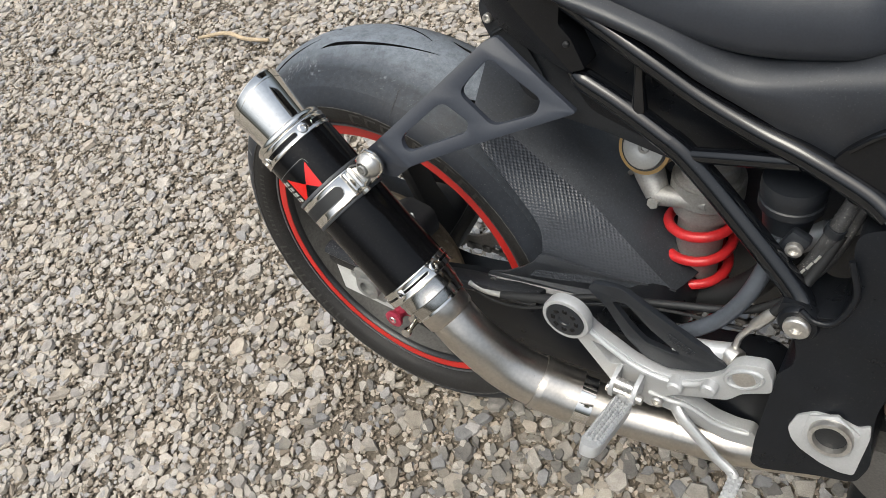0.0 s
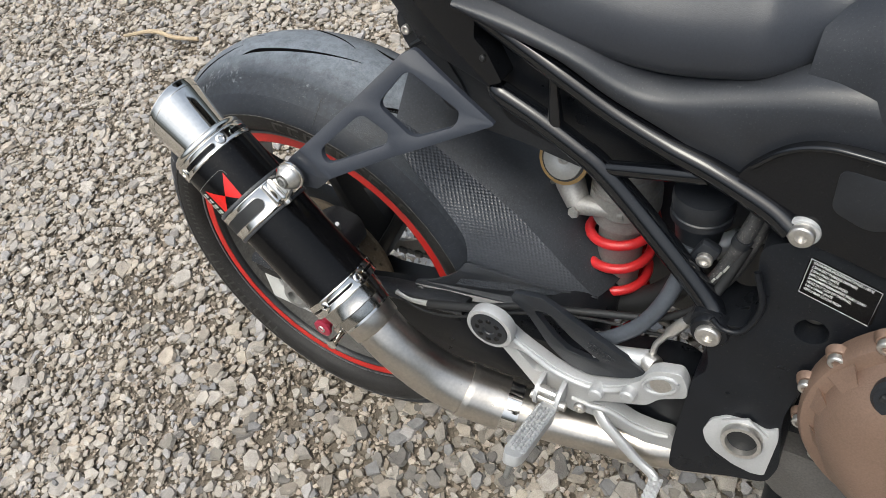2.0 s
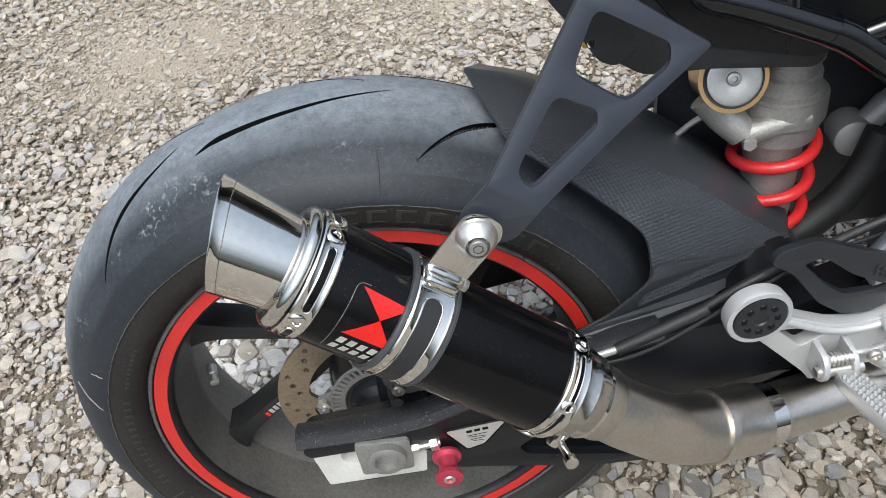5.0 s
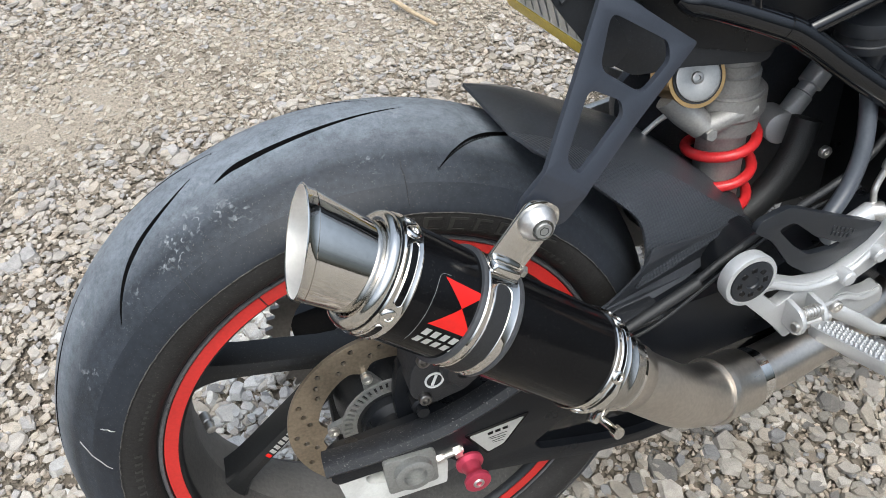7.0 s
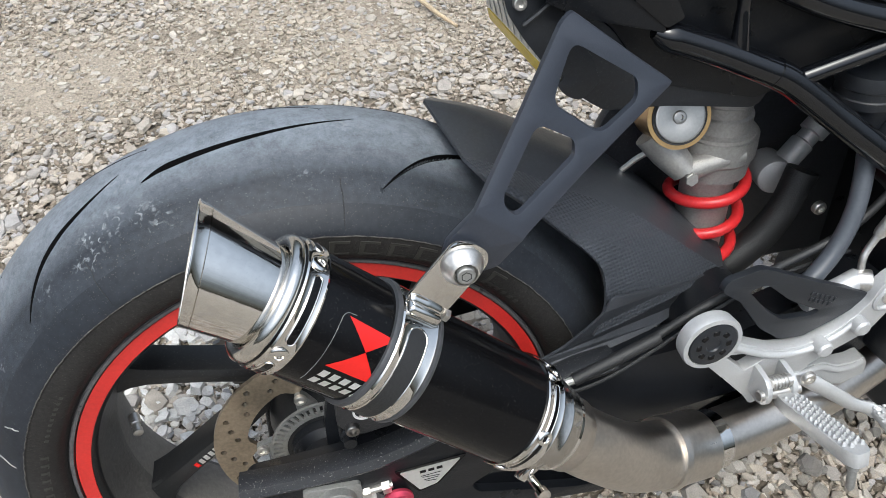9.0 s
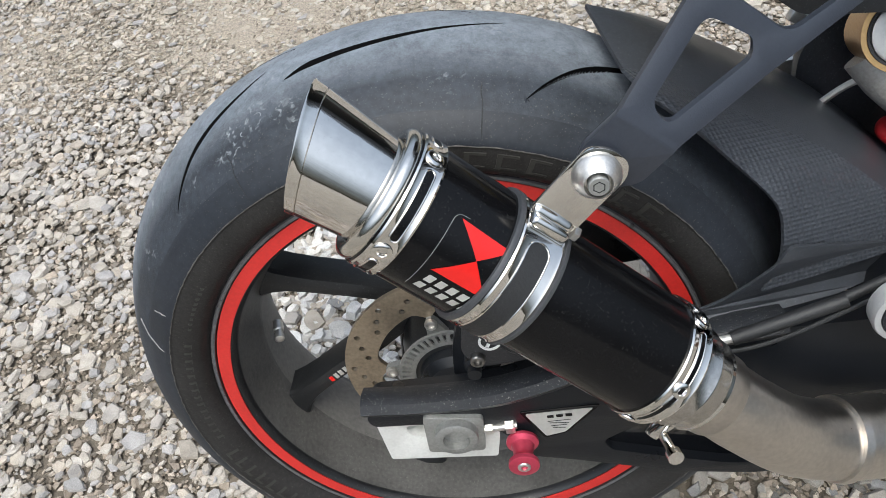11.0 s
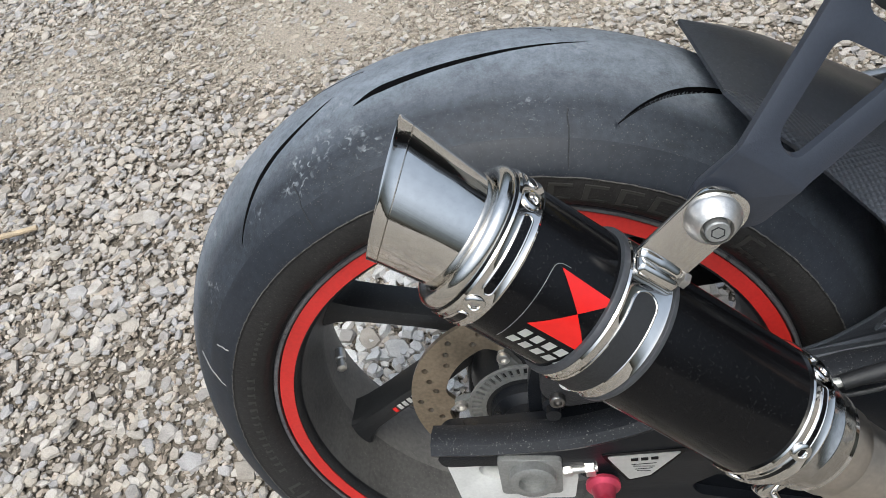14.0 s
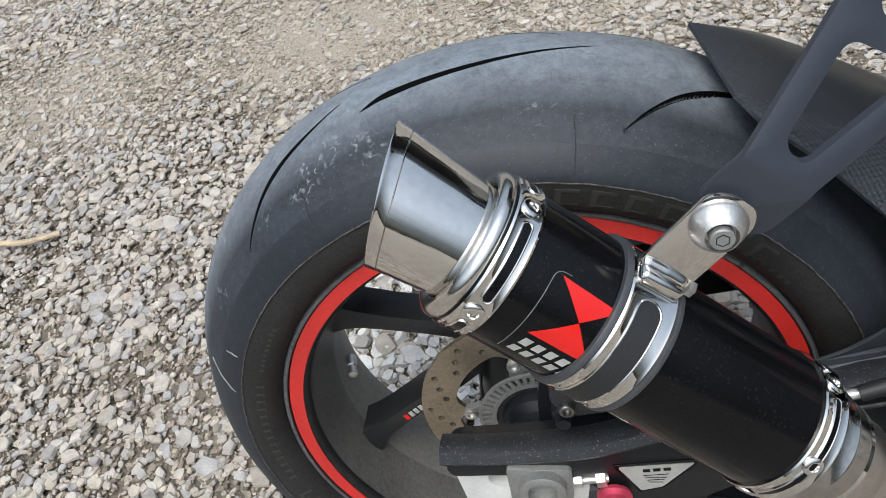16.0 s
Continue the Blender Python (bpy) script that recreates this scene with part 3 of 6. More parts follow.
twig([(0.365, 1.26, 0.012), (0.385, 1.21, 0.016), (0.402, 1.17, 0.015), (0.442, 1.099, 0.012)], [0.004, 0.006, 0.006, 0.004])

# ---- motorcycle: all parts in its own frame, origin at the rear axle, x ahead, y to its left, leaning on its stand ----
AXLE_HEIGHT, LEAN = 0.318, 14.26
bike = new("motorcycle")
bike.matrix_world = pose(0, 0, AXLE_HEIGHT, -LEAN, 0, 0)
tagged(bike, "black motorcycle with red rim stripes leaning on its stand", "motorcycle")
Y = Vector((0, 1, 0))
OUT = Vector((0, -1, 0))

# rear wheel
PROFILE = [(0.0, 0.3245), (0.018, 0.3228), (0.036, 0.3172), (0.054, 0.3082), (0.07, 0.2975), (0.083, 0.2845), (0.0915, 0.2715), (0.0937, 0.2650), (0.0930, 0.2635), (0.0930, 0.258), (0.0915, 0.249), (0.0875, 0.241), (0.082, 0.2365), (0.077, 0.2340)]
SHORT_GROOVE = [(111.7, -0.0136), (115.5, -0.0223), (119.0, -0.0287), (123.0, -0.0357), (127.0, -0.0455), (130.4, -0.0578), (133.6, -0.0718)]
LONG_GROOVE = [(77.8, -0.0078), (83.0, -0.0138), (88.5, -0.0194), (93.0, -0.0232), (97.7, -0.0260), (102.0, -0.0280), (105.5, -0.0298), (108.45, -0.0344)]


def groove_lines():
    """Centre line of every groove as rows (angle, y, half width), on both sides of the tread."""
    lines = []
    for rep in range(6):
        for line, wide, peak in ((SHORT_GROOVE, 0.0026, 0.55), (LONG_GROOVE, 0.0031, 0.80)):
            for sgn, shift in ((1, 0), (-1, 30)):
                pts = spline([(a, y, 0) for a, y in line], 9)
                rows = []
                for i, p in enumerate(pts):
                    t = i / (len(pts) - 1)
                    lift = t / peak if t < peak else (1 - t) / (1 - peak)
                    rows.append((p.x + 59.6 * (rep - 1) + shift, sgn * p.y, 0.0003 + wide * max(0.0, lift) ** 0.7))
                lines.append(rows)
    return lines


def rim_solid():
    bm = turned([(-0.070, 0.2365), (-0.0765, 0.2350), (-0.0785, 0.2290), (-0.0755, 0.2280), (-0.0755, 0.2145), (-0.0725, 0.2115), (-0.066, 0.2105), (-0.05, 0.2085), (-0.02, 0.201), (-0.012, 0.2005), (0.02, 0.201), (0.05, 0.2085), (0.066, 0.2135), (0.0765, 0.2205), (0.0755, 0.2345), (0.05, 0.222), (0, 0.216), (-0.05, 0.222)], (0, 0, 0), Y, 160, None, True)
    turned([(-0.07, 0.03), (-0.066, 0.044), (-0.03, 0.055), (0.03, 0.055), (0.06, 0.045), (0.065, 0.03)], (0, 0, 0), Y, 48, bm)
    for f in bm.faces:
        c = f.calc_center_median()
        if 0.195 < math.hypot(c.x, c.z) < 0.2145 and -0.012 < c.y < 0.072:
            f.material_index = 1
        # near half of the same barrel: a darker copy that paints in its shade
        elif 0.195 < math.hypot(c.x, c.z) < 0.2125 and -0.069 < c.y < 0.0:
            f.material_index = 2
    return bm


def spoke_solid(angle):
    """One broad straight cast spoke that runs past the hub at a tangent, with a bevelled face, flaring into the barrel."""
    a = math.radians(angle)
    d, n = Vector((math.cos(a), 0, math.sin(a))), Vector((math.sin(a), 0, -math.cos(a)))
    rows = [(-0.005, 0.026, 0.047), (0.030, 0.022, 0.051), (0.070, 0.020, 0.053), (0.110, 0.019, 0.054), (0.150, 0.020, 0.054), (0.172, 0.023, 0.054), (0.186, 0.030, 0.053), (0.198, 0.042, 0.052)]
    bm, rings = bmesh.new(), []
    for r, w, off in rows:
        face = -0.027 + 0.012 * max(0.0, 0.07 - r) / 0.07
        rings.append([bm.verts.new(d * r + n * (off + w * u) + Vector((0, face + e, 0))) for u, e in ((0.5, 0.006), (0.42, 0.002), (0.10, 0.0), (0.0, 0.0), (-0.36, 0.001), (-0.46, 0.004), (-0.5, 0.010), (-0.46, 0.036), (0.50, 0.036))])
    for p, q in zip(rings, rings[1:]):
        for i in range(9):
            bm.faces.new((p[i], p[(i + 1) % 9], q[(i + 1) % 9], q[i]))
    bm.faces.new(rings[0])
    bm.faces.new(rings[-1])
    return bm


WHEEL_BLACK = mat("wheel_black", (0.011, 0.0115, 0.0125), 0.38, 0.0, 0.25, 25, 300, 0.1, 600, dust=0.12)
BARREL = mat("dusty_barrel", (0.15, 0.142, 0.133), 0.5, 0.0, 0.22, 16, 200, 0.1, 600, dust=0.25)
# third material is the barrel's dusty grey, darkened to stand for shade
wheel = part("rear_wheel", rim_solid(), [WHEEL_BLACK, BARREL, mat("dusty_shaded_barrel", (0.085, 0.081, 0.076), 0.45, 0.0, 0.3, 20, 250, 0.1, 600, dust=0.2)], bike, "black cast wheel with broad spokes and a dusty barrel")
for k in range(7):
    turn = 166.5 + 360 / 7 * k
    spoke = part("spoke", spoke_solid(turn), WHEEL_BLACK, wheel, "", 25)
    if k == 1:
        # model name along the spoke, as plain bars
        a = math.radians(turn)
        d, n = Vector((math.cos(a), 0, math.sin(a))), Vector((math.sin(a), 0, -math.cos(a)))
        for j in range(6):
            at = d * (0.098 + 0.0072 * j) + n * 0.0535 + Vector((0, -0.0275, 0))
            part("spoke_print", block((0.0046, 0.0006, 0.0070), Matrix.Translation(at) @ pose(0, 0, 0, 0, -turn + 8, 0), 0.0002, None, 1), RED_LOGO if j == 5 else BADGE, spoke)


def tyre_solid():
    n_t = 1700
    ps = spline([(a, r, 0) for a, r in PROFILE], 14)
    half = [(p.x, p.y) for i, p in enumerate(ps) if i < 14 * 5 or i % 5 == 0 or i == len(ps) - 1]
    full = [(-a, r) for a, r in reversed(half)] + half[1:]
    y, r = np.array([p[0] for p in full]), np.array([p[1] for p in full])
    th = np.linspace(0, 2 * np.pi, n_t, endpoint=False)
    depth = np.zeros((n_t, len(y)))
    tt = np.degrees(th)[:, None]
    for rows in groove_lines():
        for ga, gy, wid in rows:
            da = np.abs((tt - ga + 180) % 360 - 180)
            rows_near = np.where(da[:, 0] < 1.6)[0]
            cols = np.where((np.abs(y - gy) < 0.012) & (r > 0.275))[0]
            d = np.hypot(np.radians(da[rows_near]) * 0.31, np.abs(y[cols] - gy)[None, :] * 1.1)
            dep = np.where(d < wid + 0.0014, 0.0008 + min(0.0055, 2.4 * wid), 0.0)
            depth[np.ix_(rows_near, cols)] = np.maximum(depth[np.ix_(rows_near, cols)], dep)
    rr = r[None, :] - depth
    co = np.stack([np.cos(th)[:, None] * rr, np.broadcast_to(y[None, :], rr.shape), np.sin(th)[:, None] * rr], -1).reshape(-1, 3)
    m = len(y)
    idx = np.arange(n_t * m).reshape(n_t, m)
    nxt = np.roll(idx, -1, 0)
    quads = np.stack([idx[:, :-1], idx[:, 1:], nxt[:, 1:], nxt[:, :-1]], -1).reshape(-1, 4)
    me = bpy.data.meshes.new("tyre")
    me.from_pydata(co.tolist(), [], quads.tolist())
    me.materials.append(TREAD)
    me.materials.append(SIDEWALL)
    edge = np.broadcast_to((r[:-1] < 0.2645)[None, :], (n_t, m - 1)).astype(np.int32).copy()
    edge[(edge == 0) & np.broadcast_to((r[:-1] < 0.2865)[None, :], edge.shape)] = 2
    edge = edge.ravel()
    me.materials.append(TREAD_EDGE)
    me.polygons.foreach_set("material_index", edge.astype(np.int32))
    me.polygons.foreach_set("use_smooth", [True] * len(me.polygons))
    me.set_sharp_from_angle(angle=radians(50))
    ob = new("tyre", me)
    ob.parent = wheel
    return tagged(ob, "worn wide tyre, dusty tread with curved grooves")


tyre_solid()


def ring_sector(r0, r1, y, a0, a1, thick=0.0012, n=60):
    bm = bmesh.new()
    loops = []
    for k in range(n + 1):
        a = math.radians(a0 + (a1 - a0) * k / n)
        c, s = math.cos(a), math.sin(a)
        loops.append([bm.verts.new((r * c, yy, r * s)) for r, yy in ((r0, y + 0.0010), (r0, y), (r1, y + 0.0), (r1, y + 0.0012))])
    for p, q in zip(loops, loops[1:]):
        for i in range(4):
            bm.faces.new((p[i], p[(i + 1) % 4], q[(i + 1) % 4], q[i]))
    bm.faces.new(loops[0])
    bm.faces.new(loops[-1])
    return bm


def wall_bar(r0, r1, a0, a1, bm, lift=0.0011):
    """Raised patch on the side wall between two radii and two angles."""
    rad, out = [p[1] for p in PROFILE[7:]][::-1], [p[0] for p in PROFILE[7:]][::-1]
    rows_in = []
    for k in range(4):
        a = math.radians(a0 + (a1 - a0) * k / 3)
        rows_in.append([bm.verts.new((math.cos(a) * r, -float(np.interp(r, rad, out)) - e, math.sin(a) * r)) for r, e in ((r0, -0.001), (r0 + 0.0004, lift), ((r0 + r1) / 2, lift), (r1 - 0.0004, lift), (r1, -0.001))])
    for p, q in zip(rows_in, rows_in[1:]):
        for i in range(4):
            bm.faces.new((p[i], p[i + 1], q[i + 1], q[i]))
    bm.faces.new(rows_in[0])
    bm.faces.new(rows_in[-1])


tyre = bpy.data.objects["tyre"]
# dust-free groove rubber, coloured near black to paint in the channel's shade
GROOVE_RUBBER = mat("unworn_shaded_groove", (0.0045, 0.0045, 0.005), 0.7, 0.0, 0.2, 30, 300, 0.0)
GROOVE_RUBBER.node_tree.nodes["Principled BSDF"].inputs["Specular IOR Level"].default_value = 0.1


def tread_groove(rows):
    """Moulded channel with worn lips that lie in the face of the tread."""
    ps = spline([(a, r, 0) for a, r in PROFILE], 14)[:14 * 7]
    py, pr = np.array([p.x for p in ps]), np.array([p.y for p in ps])
    arc = np.concatenate(([0], np.cumsum(np.hypot(np.diff(py), np.diff(pr)))))
    sgn = 1 if rows[0][1] > 0 else -1
    mid = [(math.radians(a), float(np.interp(abs(y), py, arc)), w) for a, y, w in rows]

    def spot(th, along, up):
        k = 0.0004
        y, r = float(np.interp(along, arc, py)), float(np.interp(along, arc, pr))
        dy, dr = float(np.interp(along + k, arc, py)) - y, float(np.interp(along + k, arc, pr)) - r
        m = max(1e-9, math.hypot(dy, dr))
        r, y = r + up * dy / m, y - up * dr / m
        return (r * math.cos(th), sgn * y, r * math.sin(th))

    bm = bmesh.new()
    loops = []
    for i, (th, along, w) in enumerate(mid):
        p, q = mid[max(0, i - 1)], mid[min(len(mid) - 1, i + 1)]
        u, v = (q[0] - p[0]) * 0.31, q[1] - p[1]
        m = math.hypot(u, v)
        u, v = u / m, v / m
        deep = min(0.005, 2.2 * w)
        loops.append([bm.verts.new(spot(th - v * e / 0.31, along + u * e, h)) for e, h in ((-w - 0.0055, -0.0003), (-w - 0.0035, 0.00012), (-w, 0.00014), (-w + 0.0001, -0.0004), (-w * 0.55, -deep), (w * 0.55, -deep), (w - 0.0001, -0.0004), (w, 0.00014), (w + 0.0035, 0.00012), (w + 0.0055, -0.0003))])
    for p, q in zip(loops, loops[1:]):
        for k in range(9):
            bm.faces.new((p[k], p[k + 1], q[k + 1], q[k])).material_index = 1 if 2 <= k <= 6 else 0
    bmesh.ops.recalc_face_normals(bm, faces=bm.faces)
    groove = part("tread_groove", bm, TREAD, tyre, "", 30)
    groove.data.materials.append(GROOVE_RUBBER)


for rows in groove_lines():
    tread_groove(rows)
rng = random.Random(31)
bm = bmesh.new()
tube([(0.2650 * math.cos(a) * k, -0.0936 + rng.uniform(-0.0002, 0.0005), 0.2650 * math.sin(a) * k) for a, k in ((2 * math.pi * i / 420, 1 + rng.uniform(-0.0015, 0.0015)) for i in range(421))], 0.0006, 6, bm, 1)
part("mould_edge", bm, mat("dusty_mould_edge", (0.075, 0.070, 0.064), 0.7, 0.0, 0.7, 60, 300, 0.1, 500), tyre, "dusty rough edge between tread and side wall")


def tread_line(a0, a1, y0, y1, seed, thick=1.0):
    """Thin seam across the shoulder, slightly wandering."""
    rng = random.Random(seed)
    ys, rs = [p[0] for p in PROFILE], [p[1] for p in PROFILE]
    pts = []
    for k in range(9):
        a, y = math.radians(a0 + (a1 - a0) * k / 8 + rng.uniform(-0.15, 0.15)), y0 + (y1 - y0) * k / 8
        r = float(np.interp(y, ys[:8], rs[:8])) + 0.0008
        pts.append((r * math.cos(a), -y, r * math.sin(a)))
    return tube(pts, [0.0002 + 0.0002 * thick, *[0.0006 * thick] * 7, 0.0003 * thick], 6, smooth=2)


part("mould_seam", tread_line(80.5, 80.0, 0.066, 0.0925, 1, 0.6), RUBBER, tyre)
part("mould_seam", tread_line(119.9, 120.0, 0.066, 0.0925, 2, 0.6), RUBBER, tyre)
part("scratch", tread_line(160.0, 163.0, 0.070, 0.0920, 3), DULL, tyre, "pale scratch on the shoulder")
part("scratch", tread_line(154.2, 153.2, 0.085, 0.0920, 4), DULL, tyre, "pale scratch on the shoulder")
bm = bmesh.new()
for k in range(9):
    a = 93.5 - 5.4 * k
    wall_bar(0.2455, 0.2605, a, a - 0.9, bm)
    wall_bar(0.2578, 0.2605, a - 0.9, a - 3.6, bm)
    wall_bar(0.2455, 0.2482, a - 0.9, a - 3.6, bm)
for k in range(14):
    a = 160 + 2.3 * k
    wall_bar(0.2460, 0.2530, a, a + 0.7, bm, 0.0005)
    wall_bar(0.2460, 0.2475, a + 0.7, a + 1.4, bm, 0.0005)
for k in range(12):
    a = 196 + 3.6 * k
    wall_bar(0.2440, 0.2580, a, a + 0.8, bm, 0.0006)
    wall_bar(0.2550, 0.2580, a + 0.8, a + 2.4, bm, 0.0006)
for k in range(9):
    wall_bar(0.2475, 0.2510, 143 + 1.5 * k, 143.8 + 1.5 * k, bm, 0.0004)
    wall_bar(0.2430, 0.2475, 40 + 1.9 * k, 41 + 1.9 * k, bm, 0.0005)
letters = part("raised_lettering", bm, mat("moulded_rubber", (0.026, 0.0245, 0.0225), 0.45, 0.0, 0.2, 30, 300, 0.05, 500), tyre)
tagged(letters, "moulded lettering as plain bars", kind="stuff")
part("rim_edge", turned([(-0.0786, 0.2292), (-0.0793, 0.2306), (-0.0790, 0.2322), (-0.0775, 0.2330), (-0.0772, 0.2295)], (0, 0, 0), Y, 160, None, True), mat("worn_rim_edge", (0.10, 0.10, 0.105), 0.3, 0.2, 0.3, 30, 300, 0.0), wheel, "worn grey edge of the rim")
part("rim_stripe", ring_sector(0.2152, 0.2276, -0.0768, 114.2, 473.8, n=240), RED_TAPE, wheel, "red tape stripe on the rim lip")


def brake_disc():
    ring = [(math.cos(2 * math.pi * k / 120) * 0.110, math.sin(2 * math.pi * k / 120) * 0.110) for k in range(120)]
    inner = []
    for k in range(120):
        a = 2 * math.pi * k / 120
        r = 0.078 - 0.010 * max(0.0, math.cos(5 * (a - 0.6))) ** 6
        inner.append((math.cos(a) * r, math.sin(a) * r))
    holes = [inner]
    for k in range(30):
        for j, rad in enumerate((0.087, 0.0945, 0.102)):
            if (k + j) % 2:
                continue
            a = 2 * math.pi * (k + 0.4 * j) / 30
            cx, cz = math.cos(a) * rad, math.sin(a) * rad
            holes.append([(cx + 0.0031 * math.cos(-2 * math.pi * i / 10), cz + 0.0031 * math.sin(-2 * math.pi * i / 10)) for i in range(10)])
    return slab(ring, side(-0.0575), 0.005, holes, bevel=0.0006, segs=1)


part("brake_disc", brake_disc(), DISC, wheel, "brown-worn drilled steel disc")


def disc_carrier():
    pts = []
    for k in range(100):
        a = 2 * math.pi * k / 100
        pts.append((math.cos(a) * (0.045 + 0.026 * max(0.0, math.cos(5 * (a - 0.6))) ** 3), math.sin(a) * (0.045 + 0.026 * max(0.0, math.cos(5 * (a - 0.6))) ** 3)))
    return slab(pts, side(-0.061), 0.007, bevel=0.001, segs=1)


part("disc_carrier", disc_carrier(), DULL, wheel, "grey disc carrier")
for k in range(5):
    a = 0.6 + 2 * math.pi * k / 5
    part("disc_bolt", bolt((math.cos(a) * 0.064, -0.061, math.sin(a) * 0.064), OUT, 0.006, 0.004), ALLOY, wheel)


def abs_ring():
    outer = [(0.056 * math.cos(2 * math.pi * k / 96), 0.056 * math.sin(2 * math.pi * k / 96)) for k in range(96)]
    holes = [[(0.040 * math.cos(-2 * math.pi * k / 72), 0.040 * math.sin(-2 * math.pi * k / 72)) for k in range(72)]]
    for k in range(48):
        a = 2 * math.pi * k / 48
        quad = []
        for r, da in ((0.0445, -0.030), (0.0535, -0.030), (0.0535, 0.030), (0.0445, 0.030)):
            quad.append((r * math.cos(a + da), r * math.sin(a + da)))
        holes.append(quad[::-1])
    return slab(outer, side(-0.0685), 0.003, holes, bevel=0)


part("abs_ring", abs_ring(), DULL, wheel, "slotted grey sensor ring")
part("valve_stem", turned([(0, 0.0055), (0.012, 0.0055), (0.013, 0.004), (0.017, 0.004), (0.018, 0.005), (0.024, 0.005), (0.025, 0.003)], (-0.192, 0.010, 0.012), (0.25, -0.92, -0.1), 14), ALLOY, wheel, "metal valve stem")


def sprocket():
    pts = []
    teeth = 44
    for k in range(teeth * 4):
        a = 2 * math.pi * k / (teeth * 4)
        pts.append(((0.110 + (0.004, 0.004, -0.004, -0.004)[k % 4]) * math.cos(a), (0.110 + (0.004, 0.004, -0.004, -0.004)[k % 4]) * math.sin(a)))
    holes = [[(0.085 * math.cos(-2 * math.pi * k / 40), 0.085 * math.sin(-2 * math.pi * k / 40)) for k in range(40)]]
    return slab(pts, side(0.092), 0.006, holes, bevel=0)


part("sprocket", sprocket(), DARK_STEEL, wheel, "dark toothed rear sprocket")

# chain along the far side
for z in (0.106, -0.106):
    bm = bmesh.new()
    for k in range(30):
        x = 0.02 + k * 0.0159
        zz = z + (0.03 - z * 0.35) * (x / 0.55)
        block((0.0175, 0.010 if k % 2 else 0.016, 0.013), pose(x, 0.095, zz), 0.003, bm, 1)
    part("chain", bm, DARK_STEEL, bike, "oily drive chain run")

# swingarm
ARM = [(-0.079, 0.020), (-0.070, 0.030), (-0.02, 0.032), (0.03, 0.036), (0.07, 0.048), (0.11, 0.066), (0.17, 0.085), (0.26, 0.098), (0.38, 0.105), (0.52, 0.150), (0.56, 0.130), (0.56, 0.060), (0.45, -0.02), (0.325, -0.084), (0.27, -0.089), (0.20, -0.081), (0.11, -0.056), (0.062, -0.045), (0.045, -0.012), (0.02, 0.004), (-0.03, 0.008), (-0.074, 0.008)]
RECESS = [(0.1300, -0.0290), (0.1660, -0.0050), (0.205, 0.000), (0.43, 0.028), (0.44, 0.000), (0.325, -0.062), (0.27, -0.073), (0.245, -0.072), (0.19, -0.058), (0.137, -0.0425)]
swingarm = part("swingarm", slab(rounded(ARM, 0.012), side(-0.134), 0.034, [rounded(RECESS, 0.006)[::-1]], bevel=0.004, segs=3), CAST_BLACK, bike, "black cast swingarm")
part("recess_floor", slab([(0.12, -0.05), (0.12, 0.0), (0.20, 0.02), (0.45, 0.045), (0.46, 0.0), (0.325, -0.078), (0.25, -0.080), (0.19, -0.070)], side(-0.124), 0.004, bevel=0.001), FRAME_BLACK, swingarm, "smooth black recess in the arm")
LEFT_ARM = [(-0.08, -0.03), (-0.08, 0.03), (0.10, 0.05), (0.30, 0.07), (0.56, 0.14), (0.56, 0.07), (0.30, -0.01), (0.05, -0.04)]
part("far_arm", slab(rounded(LEFT_ARM, 0.012), side(0.108), 0.034, bevel=0.006, segs=2), CAST_BLACK, swingarm)
part("cross_member", tube([(0.385, 0.12, 0.09), (0.385, 0.0, 0.10), (0.385, -0.11, 0.09)], 0.045, 20), CAST_BLACK, swingarm)
RIDGE = [(-0.081, -0.122, 0.0255), (-0.04, -0.124, 0.0265), (0.0, -0.125, 0.029), (0.04, -0.127, 0.0355), (0.08, -0.128, 0.049), (0.12, -0.128, 0.066), (0.18, -0.127, 0.084), (0.27, -0.125, 0.096)]
part("top_ridge", tube([(x, y, z + 0.003) for x, y, z in RIDGE], 0.0105, 8, flat=1.45), mat("dusty_black_cast", (0.012, 0.0132, 0.016), 0.36, 0.0, 0.3, 60, 500, 0.3, 900, dust=0.45), swingarm, "dusty black upper edge of the arm")
PLATE = [(-0.074, 0.012), (-0.0665, -0.047), (0.034, -0.050), (0.038, -0.018), (0.03, 0.012)]
SLOT = [(-0.047, 0.0), (-0.045, -0.012), (-0.03, -0.018), (0.01, -0.018), (0.01, 0.004)]
part("end_plate", slab(rounded(PLATE, 0.003), side(-0.1285), 0.02, [rounded(SLOT, 0.005)[::-1]], bevel=0.0015), mat("white_machined_plate", (0.62, 0.62, 0.6), 0.45, 0.2, 0.08, 30, 400, 0.1, 600), swingarm, "pale machined axle plate")
part("axle_block", slab(rounded([(-0.028, 0.022), (-0.0275, -0.026), (0.024, -0.027), (0.025, 0.018)], 0.005), side(-0.139), 0.014, bevel=0.002), DULL, swingarm, "grey axle adjuster block")
part("axle_nut", hexnut((0, -0.139, 0), OUT, 0.0195, 0.009, 0.012), DULL, swingarm, "hollow axle nut")
bm = hexnut((0.026, -0.134, -0.003), (1, 0, 0.1), 0.0055, 0.007)
turned([(0, 0.0035), (0.03, 0.0035)], (0.024, -0.134, -0.003), (1, 0, 0.1), 12, bm)
hexnut((0.044, -0.134, -0.001), (1, 0, 0.1), 0.007, 0.008, 0, bm)
part("chain_adjuster", bm, ALLOY, swingarm, "bright adjuster bolt and nuts")
